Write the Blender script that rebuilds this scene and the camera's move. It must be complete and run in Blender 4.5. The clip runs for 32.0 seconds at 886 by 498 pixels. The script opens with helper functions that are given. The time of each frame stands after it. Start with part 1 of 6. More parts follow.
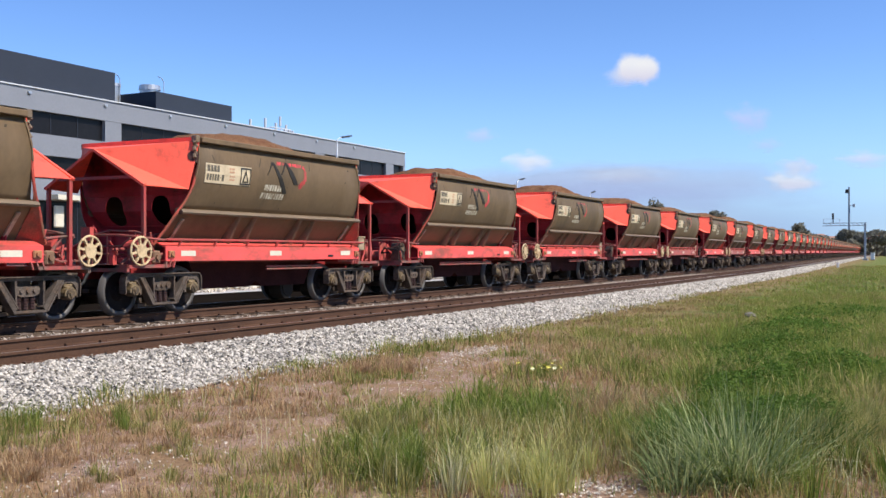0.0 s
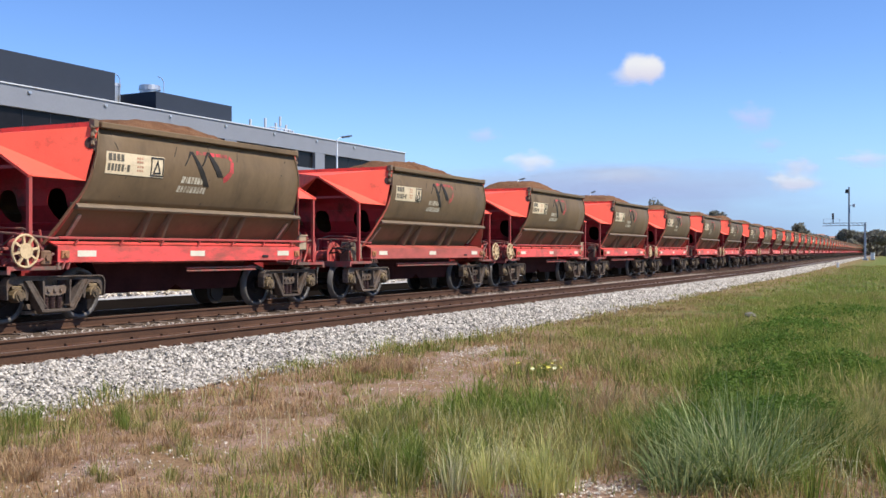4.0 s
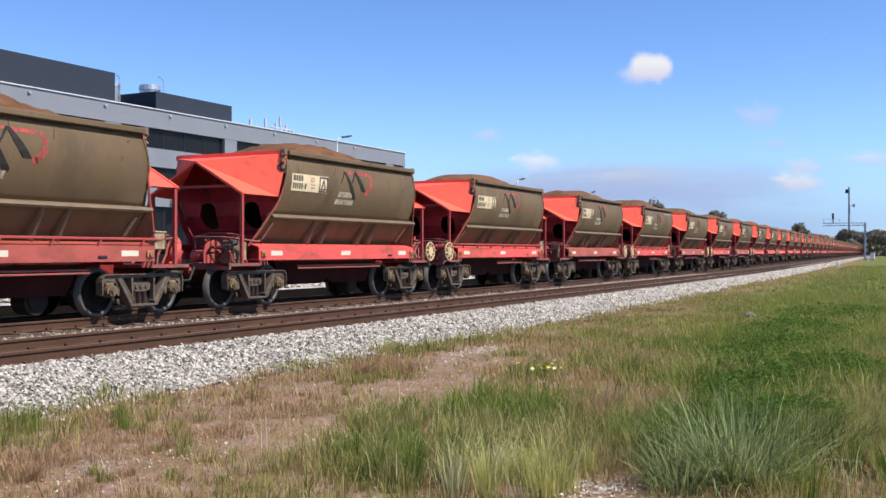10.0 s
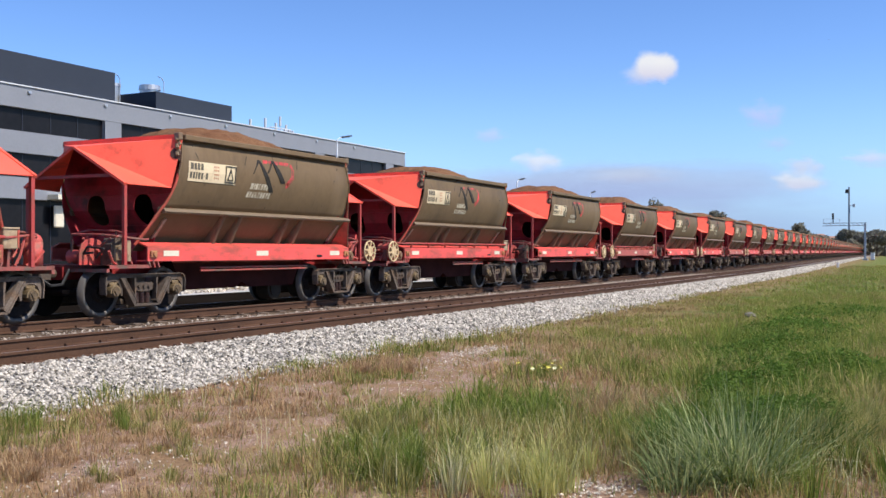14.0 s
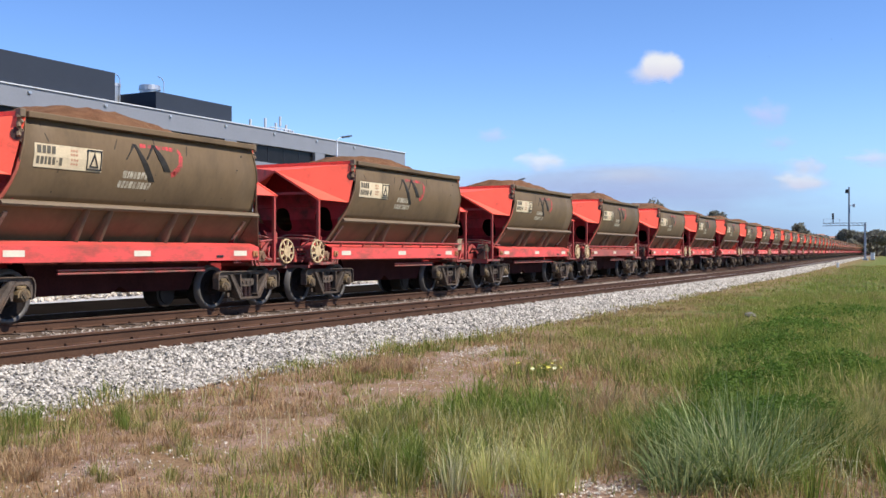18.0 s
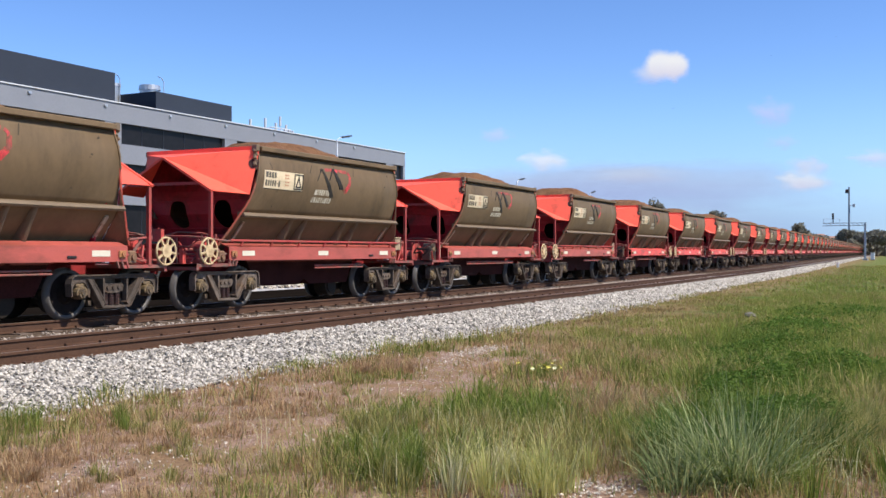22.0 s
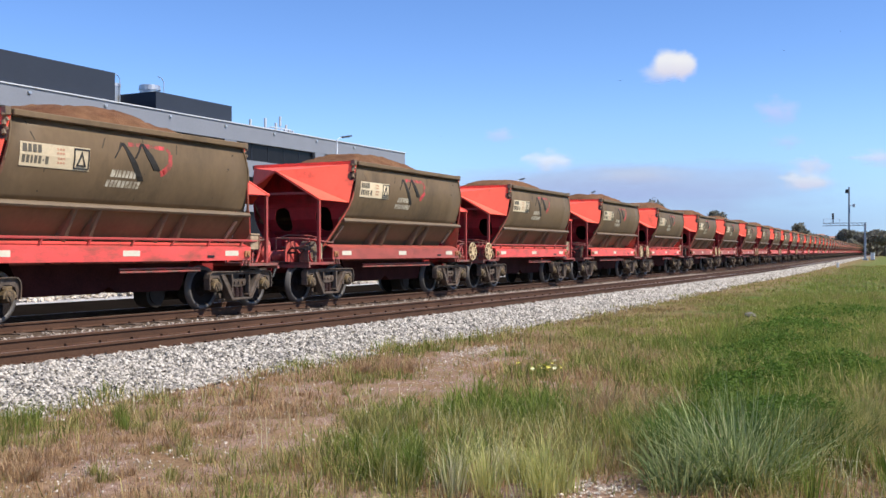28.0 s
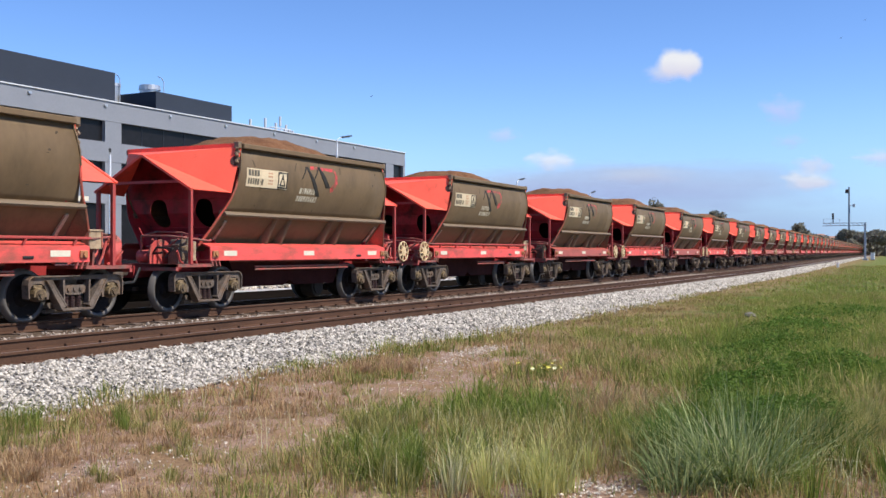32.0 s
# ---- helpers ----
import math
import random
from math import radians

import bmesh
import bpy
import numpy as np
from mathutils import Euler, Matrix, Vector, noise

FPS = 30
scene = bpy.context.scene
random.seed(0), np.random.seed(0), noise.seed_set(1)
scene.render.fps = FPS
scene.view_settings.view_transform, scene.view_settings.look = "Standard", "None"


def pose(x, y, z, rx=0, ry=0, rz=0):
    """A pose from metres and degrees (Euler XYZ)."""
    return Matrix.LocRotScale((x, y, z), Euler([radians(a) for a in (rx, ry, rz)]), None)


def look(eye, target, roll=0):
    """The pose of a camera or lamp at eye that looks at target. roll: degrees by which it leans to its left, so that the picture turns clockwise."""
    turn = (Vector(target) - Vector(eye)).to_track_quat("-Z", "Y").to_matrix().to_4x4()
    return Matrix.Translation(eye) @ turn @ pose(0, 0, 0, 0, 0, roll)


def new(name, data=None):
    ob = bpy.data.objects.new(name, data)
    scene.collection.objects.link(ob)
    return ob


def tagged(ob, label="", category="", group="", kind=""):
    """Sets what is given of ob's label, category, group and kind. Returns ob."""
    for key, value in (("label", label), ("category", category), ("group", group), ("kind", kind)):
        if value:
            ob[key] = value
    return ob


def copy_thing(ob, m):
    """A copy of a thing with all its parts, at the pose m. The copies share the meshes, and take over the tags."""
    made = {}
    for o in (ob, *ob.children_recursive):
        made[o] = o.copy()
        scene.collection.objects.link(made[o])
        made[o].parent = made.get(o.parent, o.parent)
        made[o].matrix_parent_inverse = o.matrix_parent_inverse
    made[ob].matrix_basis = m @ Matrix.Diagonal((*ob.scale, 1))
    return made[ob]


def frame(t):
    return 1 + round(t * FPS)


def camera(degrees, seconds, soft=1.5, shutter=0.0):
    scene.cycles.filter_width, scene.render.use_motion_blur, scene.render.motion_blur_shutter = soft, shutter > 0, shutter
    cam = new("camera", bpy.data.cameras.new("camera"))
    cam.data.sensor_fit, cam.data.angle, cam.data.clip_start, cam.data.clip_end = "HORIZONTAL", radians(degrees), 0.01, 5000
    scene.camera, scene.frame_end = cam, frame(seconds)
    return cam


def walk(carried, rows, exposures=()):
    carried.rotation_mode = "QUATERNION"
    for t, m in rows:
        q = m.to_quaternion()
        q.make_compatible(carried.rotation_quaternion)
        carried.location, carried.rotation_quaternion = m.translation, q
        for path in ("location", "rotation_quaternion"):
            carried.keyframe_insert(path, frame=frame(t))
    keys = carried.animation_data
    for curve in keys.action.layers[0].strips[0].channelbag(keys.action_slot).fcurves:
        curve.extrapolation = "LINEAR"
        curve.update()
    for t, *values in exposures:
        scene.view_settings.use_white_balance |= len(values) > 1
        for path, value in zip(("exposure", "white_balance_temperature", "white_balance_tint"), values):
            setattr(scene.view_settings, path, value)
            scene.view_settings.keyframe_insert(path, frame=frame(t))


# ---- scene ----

# ---- plan: x runs along the track the way the train goes, y away from the camera, z up; rail tops at RT ----
RT = 0.5
BEND, BEND_END = 3.05e-4, 100.0
TRAIN_Y, NEAR_Y = 15.4, 11.2
GAP_H, GAP_B = 10.387, 10.706
HEAD = radians(27.25)

cam = camera(47.07, 32.0, soft=1.5)
EYE = (0.0, 0.0, RT + 1.235)
AIM = (math.cos(HEAD), math.sin(HEAD), EYE[2] + 0.0028)
walk(cam, [(0.0, look(EYE, AIM)), (32.0, look(EYE, AIM))], exposures=[(0.0, 0.42), (32.0, 0.42)])


def bend(x):
    """How far the line has swung from the straight at x."""
    x = max(x, 0.0)
    return BEND * x * x if x < BEND_END else BEND * (2 * x * BEND_END - BEND_END ** 2)


def slope(x):
    return 2 * BEND * min(max(x, 0.0), BEND_END)


# ---- light ----
SUN_EL, SUN_AZ = 51.0, -84.0   # degrees; azimuth counted from +x towards +y
world = bpy.data.worlds.new("sky")
scene.world = world
world.use_nodes = True
wt = world.node_tree
sky = wt.nodes.new("ShaderNodeTexSky")
sky.sky_type = "NISHITA"
sky.sun_disc = False
sky.sun_elevation = radians(SUN_EL)
sky.sun_rotation = radians(90 - SUN_AZ)
sky.altitude, sky.air_density, sky.dust_density, sky.ozone_density = 2600, 1.0, 0.0, 4.0
sat = wt.nodes.new("ShaderNodeHueSaturation")
sat.inputs["Saturation"].default_value = 1.13
sat.inputs["Hue"].default_value = 0.508
wt.links.new(sky.outputs[0], sat.inputs["Color"])
wt.links.new(sat.outputs[0], wt.nodes["Background"].inputs[0])
wt.nodes["Background"].inputs[1].default_value = 0.15
sun = new("sun", bpy.data.lights.new("sun", "SUN"))
sun.data.energy, sun.data.angle, sun.data.color = 4.6, radians(0.53), (1.0, 0.95, 0.87)
sd = Vector((math.cos(radians(SUN_AZ)) * math.cos(radians(SUN_EL)), math.sin(radians(SUN_AZ)) * math.cos(radians(SUN_EL)), math.sin(radians(SUN_EL))))
sun.matrix_world = look(sd * 50, (0, 0, 0))


# ---- materials ----
def mat(name, col, rough=0.6, metal=0.0, vary=0.12, scale=3.0, fine=40.0, bump=0.15, dirt=None, dirt_amt=0.0, dirt_scale=1.5,
        island=0.0, obrand=0.0, stretch=(1, 1, 1), bump_dist=0.01, spec=0.5):
    """Surface with tint at two scales, fine relief and optional dirt."""
    m = bpy.data.materials.new(name)
    m.use_nodes = True
    nt = m.node_tree
    n, l = nt.nodes, nt.links
    b = n["Principled BSDF"]
    b.inputs["Roughness"].default_value, b.inputs["Metallic"].default_value = rough, metal
    b.inputs["Specular IOR Level"].default_value = spec
    co = n.new("ShaderNodeTexCoord")
    mp = n.new("ShaderNodeMapping")
    mp.inputs["Scale"].default_value = stretch
    l.new(co.outputs["Object"], mp.inputs[0])
    oi = n.new("ShaderNodeObjectInfo")
    sh = n.new("ShaderNodeMath")
    sh.operation = "MULTIPLY"
    sh.inputs[1].default_value = 37.0
    l.new(oi.outputs["Random"], sh.inputs[0]), l.new(sh.outputs[0], mp.inputs["Location"])
    n1, n2 = n.new("ShaderNodeTexNoise"), n.new("ShaderNodeTexNoise")
    n1.inputs["Scale"].default_value, n2.inputs["Scale"].default_value = scale, fine
    n1.inputs["Detail"].default_value, n2.inputs["Detail"].default_value = 4, 3
    l.new(mp.outputs[0], n1.inputs[0]), l.new(mp.outputs[0], n2.inputs[0])
    add = n.new("ShaderNodeMath")
    add.operation = "ADD"
    l.new(n1.outputs[0], add.inputs[0]), l.new(n2.outputs[0], add.inputs[1])
    rng = n.new("ShaderNodeMapRange")
    rng.inputs["From Min"].default_value, rng.inputs["From Max"].default_value = 0.6, 1.4
    rng.inputs["To Min"].default_value, rng.inputs["To Max"].default_value = 1 - vary * 1.6, 1 + vary * 1.6
    l.new(add.outputs[0], rng.inputs[0])
    val = rng.outputs[0]
    for amount, node, out in ((island, "ShaderNodeNewGeometry", "Random Per Island"), (obrand, "ShaderNodeObjectInfo", "Random")):
        if amount:
            g = n.new(node)
            r2 = n.new("ShaderNodeMapRange")
            r2.inputs["To Min"].default_value, r2.inputs["To Max"].default_value = 1 - amount, 1 + amount
            l.new(g.outputs[out], r2.inputs[0])
            mu = n.new("ShaderNodeMath")
            mu.operation = "MULTIPLY"
            l.new(val, mu.inputs[0]), l.new(r2.outputs[0], mu.inputs[1])
            val = mu.outputs[0]
    base = n.new("ShaderNodeRGB")
    base.outputs[0].default_value = (*col, 1)
    sock = base.outputs[0]
    if dirt:
        n3 = n.new("ShaderNodeTexNoise")
        n3.inputs["Scale"].default_value, n3.inputs["Detail"].default_value, n3.inputs["Roughness"].default_value = dirt_scale, 6, 0.65
        l.new(mp.outputs[0], n3.inputs[0])
        rd = n.new("ShaderNodeMapRange")
        rd.inputs["From Min"].default_value, rd.inputs["From Max"].default_value = 0.62 - 0.45 * dirt_amt, 0.78 - 0.3 * dirt_amt
        l.new(n3.outputs[0], rd.inputs[0])
        mx = n.new("ShaderNodeMix")
        mx.data_type = "RGBA"
        l.new(rd.outputs[0], mx.inputs["Factor"])
        l.new(sock, mx.inputs[6])
        mx.inputs[7].default_value = (*dirt, 1)
        sock = mx.outputs[2]
    sc = n.new("ShaderNodeVectorMath")
    sc.operation = "SCALE"
    l.new(sock, sc.inputs[0]), l.new(val, sc.inputs["Scale"])
    l.new(sc.outputs[0], b.inputs["Base Color"])
    if bump:
        bp = n.new("ShaderNodeBump")
        bp.inputs["Strength"].default_value, bp.inputs["Distance"].default_value = bump, bump_dist
        l.new(n2.outputs[0], bp.inputs["Height"]), l.new(bp.outputs[0], b.inputs["Normal"])
    return m


RED = mat("red_paint", (0.9, 0.12, 0.07), 0.55, vary=0.07, scale=1.2, dirt=(0.5, 0.085, 0.05), dirt_amt=0.14, dirt_scale=2.2, bump=0.08, obrand=0.06, spec=.3)
RED_SILL = mat("red_sill_paint", (0.74, 0.08, 0.066), 0.5, vary=0.1, scale=1.2, dirt=(0.3, 0.07, 0.045), dirt_amt=0.36, dirt_scale=1.3, stretch=(1, 1, 2.5), bump=0.08, obrand=0.2)
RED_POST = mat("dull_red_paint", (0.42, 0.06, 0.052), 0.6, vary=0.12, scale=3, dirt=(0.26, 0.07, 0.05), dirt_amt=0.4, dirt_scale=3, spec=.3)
LUG = mat("ochre_lug_paint", (0.42, 0.19, 0.07), 0.6, vary=0.25, scale=9, dirt=(0.2, 0.06, 0.04), dirt_amt=0.4, dirt_scale=9)
EMBLEM = mat("weathered_black_paint", (0.026, 0.022, 0.017), 0.6, vary=0.25, scale=6, spec=.25)
BOXTAN = mat("dusty_tan_paint", (0.4, 0.29, 0.18), 0.6, vary=0.15, scale=5, dirt=(0.24, 0.15, 0.09), dirt_amt=0.4, dirt_scale=6, spec=.25)
BOXDIRT = mat("ore_brown_dust", (0.2, 0.115, 0.07), 0.8, vary=0.2, scale=5, spec=.15)
DASH = mat("dusty_white_lettering", (0.52, 0.46, 0.34), 0.6, vary=0.15, scale=9, dirt=(0.2, 0.15, 0.09), dirt_amt=0.4, dirt_scale=7, spec=.25)
FADED_RED = mat("faded_red_ink", (0.5, 0.24, 0.14), 0.6, vary=0.2, scale=12)
STREAK = mat("run_off_stain", (0.062, 0.044, 0.026), 0.65, vary=0.2, scale=4, spec=.28)
RED_GEAR = mat("dusty_red_gear", (0.55, 0.07, 0.058), 0.7, vary=0.2, scale=2.0, dirt=(0.22, 0.09, 0.06), dirt_amt=0.4, dirt_scale=4.0, bump=0.15)
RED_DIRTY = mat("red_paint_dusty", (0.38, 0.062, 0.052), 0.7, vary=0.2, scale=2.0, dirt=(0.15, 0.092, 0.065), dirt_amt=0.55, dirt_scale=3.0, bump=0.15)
OLIVE = mat("ore_dusted_steel", (0.165, 0.107, 0.055), 0.6, vary=0.075, scale=0.8, fine=12, dirt=(0.098, 0.066, 0.035), dirt_amt=0.3, dirt_scale=0.8, stretch=(1, 1, 0.5), bump=0.05, obrand=0.06, spec=0.28)
OLIVE_LT = mat("worn_steel_edge", (0.168, 0.115, 0.066), 0.55, vary=0.15, bump=0.1)
OLIVE_DK = mat("dark_dusty_steel", (0.025, 0.019, 0.014), 0.7, vary=0.2, spec=0.15)
ORE = mat("iron_ore", (0.2, 0.1, 0.051), 0.95, vary=0.25, scale=4, fine=60, bump=0.8, bump_dist=0.04, dirt=(0.14, 0.06, 0.03), dirt_amt=0.3, spec=0.1)
CREAM = mat("cream_paint", (0.62, 0.45, 0.25), 0.6, vary=0.12, dirt=(0.32, 0.2, 0.1), dirt_amt=0.35, dirt_scale=6, spec=.3)
PLATE = mat("cream_plate_paint", (0.68, 0.54, 0.34), 0.55, vary=0.08, dirt=(0.48, 0.37, 0.23), dirt_amt=0.3, dirt_scale=3, obrand=0.1)
WHITE_REF = mat("white_reflector", (0.66, 0.59, 0.45), 0.4, vary=0.08)
BLACKP = mat("black_paint", (0.012, 0.011, 0.01), 0.6, vary=0.1)
PLATE_INK = mat("faded_dark_ink", (0.11, 0.09, 0.06), 0.6, vary=0.2, scale=12)
REDP = mat("red_decal", (0.6, 0.045, 0.05), 0.6, vary=0.3, scale=5, dirt=(0.12, 0.075, 0.036), dirt_amt=0.5, dirt_scale=4)
BOGIE = mat("grimy_cast_steel", (0.11, 0.084, 0.066), 0.8, vary=0.35, obrand=0.3, scale=5, bump=0.3, dirt=(0.13, 0.08, 0.05), dirt_amt=0.3, dirt_scale=4, spec=0.15)
WHEEL = mat("wheel_steel", (0.018, 0.0135, 0.012), 0.85, 0.0, vary=0.25, scale=6, spec=0.15)
TREAD = mat("polished_tread", (0.1, 0.088, 0.078), 0.5, 0.0, vary=0.1, spec=.3)
CAP = mat("dusty_tan_steel", (0.15, 0.1, 0.055), 0.65, vary=0.3, scale=9, dirt=(0.06, 0.045, 0.03), dirt_amt=0.5, dirt_scale=12, spec=.3)
YELLOW = mat("yellow_bearing_paint", (0.22, 0.15, 0.075), 0.6, vary=0.25, scale=8, dirt=(0.1, 0.065, 0.03), dirt_amt=0.5, dirt_scale=9)
RED_END = mat("deep_red_paint", (0.4, 0.029, 0.038), 0.6, vary=0.15, scale=1.5, dirt=(0.09, 0.02, 0.018), dirt_amt=0.35, spec=0.25)
GUSSET = mat("dusty_red_flange_paint", (0.42, 0.07, 0.048), 0.65, vary=0.2, scale=2, dirt=(0.19, 0.085, 0.05), dirt_amt=0.42, spec=0.25, obrand=.25)


def two_tone(m, other, share):
    """Let a share of the objects wear another colour."""
    n, l = m.node_tree.nodes, m.node_tree.links
    base = n["RGB"]
    after = [k.to_socket for k in base.outputs[0].links]
    pick = n.new("ShaderNodeMath")
    pick.operation = "LESS_THAN"
    pick.inputs[1].default_value = share
    info = n.new("ShaderNodeObjectInfo")
    l.new(info.outputs["Random"], pick.inputs[0])
    mx = n.new("ShaderNodeMix")
    mx.data_type = "RGBA"
    l.new(pick.outputs[0], mx.inputs["Factor"]), l.new(base.outputs[0], mx.inputs[6])
    mx.inputs[7].default_value = (*other, 1)
    for k in after:
        l.new(mx.outputs[2], k)


two_tone(GUSSET, (0.16, 0.085, 0.048), .5)
two_tone(RED_SILL, (0.48, 0.097, 0.07), .33)
RUST_SHADOW_DK = mat("dark_rust_and_shadow", (0.05, 0.02, 0.016), 0.85, vary=0.3, scale=9)
UNDER = mat("underframe_red_brown", (0.24, 0.025, 0.024), 0.8, vary=0.3, spec=0.15)
# Underframe red taken darker to paint in the shade below the sill.
CHUTE = mat("shade_darkened_red_steel", (0.04, 0.01, 0.0085), 0.85, vary=0.3, scale=2, spec=0.1)
RAIL = mat("rusty_rail", (0.082, 0.041, 0.024), 0.8, 0.0, vary=0.2, scale=2, bump=0.2, spec=0.2)
RAILTOP = mat("worn_rail_head", (0.32, 0.24, 0.18), 0.4, 0.6, vary=0.15)
SLEEPER = mat("grey_sleeper", (0.15, 0.11, 0.085), 0.85, vary=0.2, spec=0.1)
BALLAST = mat("ballast_bed", (0.24, 0.215, 0.19), 0.95, vary=0.35, scale=9, fine=22, bump=1.0, bump_dist=0.05, spec=0.1)
BALLAST_BR = mat("rust_stained_ballast", (0.11, 0.077, 0.055), 0.95, vary=0.35, scale=9, fine=22, bump=1.0, bump_dist=0.05, spec=0.05)
STONE = mat("ballast_stone", (0.39, 0.35, 0.3), 0.9, vary=0.12, scale=8, fine=60, island=0.65, bump=0.4, spec=0.2)
CLADDING = mat("grey_cladding", (0.215, 0.22, 0.24), 0.5, vary=0.05, scale=0.4, fine=5, bump=0.03)
CLAD_DARK = mat("charcoal_cladding", (0.021, 0.024, 0.034), 0.5, vary=0.08, scale=0.5, fine=5, bump=0.03)
WHITE_STONE = mat("white_pebble", (0.5, 0.43, 0.35), 0.9, vary=0.1, scale=8, fine=60, island=0.45, spec=.2)
PALE_RIB = mat("pale_dusty_steel", (0.42, 0.35, 0.25), 0.6, vary=0.2, scale=6, dirt=(0.2, 0.13, 0.07), dirt_amt=0.4, dirt_scale=6)
GALV = mat("galvanised_steel", (0.5, 0.5, 0.5), 0.4, 0.7, vary=0.1)
ASPHALT = mat("asphalt", (0.07, 0.065, 0.06), 0.9, vary=0.2, scale=0.5)
ANT = mat("pale_grey_paint", (0.52, 0.53, 0.55), 0.5, vary=0.06)
DARKGLASS = mat("dark_glass", (0.012, 0.011, 0.012), 0.3, vary=0.2, scale=0.4, fine=2, bump=0.0, spec=0.14)


# ---- mesh helpers ----
def mesh_of(bm, name, smooth=False):
    me = bpy.data.meshes.new(name)
    bmesh.ops.recalc_face_normals(bm, faces=bm.faces[:])
    bm.to_mesh(me)
    bm.free()
    if smooth:
        for p in me.polygons:
            p.use_smooth = True
    return me


def part(name, bm, material, parent=None, label="", smooth=False, at=None):
    ob = new(name, mesh_of(bm, name, smooth) if isinstance(bm, bmesh.types.BMesh) else bm)
    if material and not ob.data.materials:
        ob.data.materials.append(material)
    if parent:
        ob.parent = parent
    if at:
        ob.matrix_basis = at
    if label:
        ob["label"] = label
    return ob


def box(bm, x0, x1, y0, y1, z0, z1, m=None, bevel=0.0):
    r = bmesh.ops.create_cube(bm, size=1, matrix=Matrix.Translation(((x0 + x1) / 2, (y0 + y1) / 2, (z0 + z1) / 2)) @ Matrix.Diagonal((x1 - x0, y1 - y0, z1 - z0, 1)))
    if bevel:
        es = {e for v in r["verts"] for e in v.link_edges}
        q = bmesh.ops.bevel(bm, geom=list(es), offset=bevel, segments=1, affect="EDGES")
        vs = {v for f in q["faces"] for v in f.verts} | {v for v in r["verts"] if v.is_valid}
    else:
        vs = r["verts"]
    if m is not None:
        bmesh.ops.transform(bm, matrix=m, verts=list(vs))
    return bm


def rod(bm, a, b, r, seg=8, r2=None):
    a, b = Vector(a), Vector(b)
    d = b - a
    m = Matrix.Translation((a + b) / 2) @ d.to_track_quat("Z", "Y").to_matrix().to_4x4()
    bmesh.ops.create_cone(bm, cap_ends=True, segments=seg, radius1=r, radius2=r if r2 is None else r2, depth=d.length, matrix=m)
    return bm


def bar(bm, a, b, w, h, up=(0, 0, 1)):
    """Rectangular bar from a to b, w across and h along up."""
    a, b = Vector(a), Vector(b)
    d = (b - a)
    x = d.normalized()
    u = Vector(up)
    yv = u.cross(x).normalized()
    zv = x.cross(yv)
    m = Matrix((x, yv, zv)).transposed().to_4x4()
    m.translation = (a + b) / 2
    bmesh.ops.create_cube(bm, size=1, matrix=m @ Matrix.Diagonal((d.length, w, h, 1)))
    return bm


def pipe(bm, pts, r, seg=6):
    for a, b in zip(pts, pts[1:]):
        rod(bm, a, b, r, seg)
    return bm


def sheet(bm, pts, thick):
    """A flat or folded polygon list, given thickness."""
    faces = []
    cache = {}
    for poly in pts:
        vs = []
        for p in poly:
            k = tuple(round(c, 4) for c in p)
            if k not in cache:
                cache[k] = bm.verts.new(p)
            vs.append(cache[k])
        faces.append(bm.faces.new(vs))
    bmesh.ops.recalc_face_normals(bm, faces=faces)
    bmesh.ops.solidify(bm, geom=faces, thickness=thick)
    return bm


def prism(bm, outline, y0, y1):
    """Extrude an (x, z) outline from y0 to y1."""
    v0 = [bm.verts.new((x, y0, z)) for x, z in outline]
    v1 = [bm.verts.new((x, y1, z)) for x, z in outline]
    bm.faces.new(v0)
    bm.faces.new(v1[::-1])
    n = len(outline)
    for i in range(n):
        bm.faces.new((v0[i], v0[(i + 1) % n], v1[(i + 1) % n], v1[i]))
    return bm


def B():
    return bmesh.new()


def sweep(profile, xs, closed=False):
    """A ribbon of (offset, z) carried along the bending line."""
    bm = B()
    rings = []
    for x in xs:
        pts = profile(x) if callable(profile) else profile
        rings.append([bm.verts.new((x, bend(x) + o, z)) for o, z in pts])
    n = len(pts)
    for a, b in zip(rings, rings[1:]):
        for i in range(n if closed else n - 1):
            j = (i + 1) % n
            bm.faces.new((a[i], b[i], b[j], a[j]))
    return bm


XS = [-345, -150, -60, -30, 0] + list(range(10, 200, 10)) + [250, 300, 400, 600, 900]

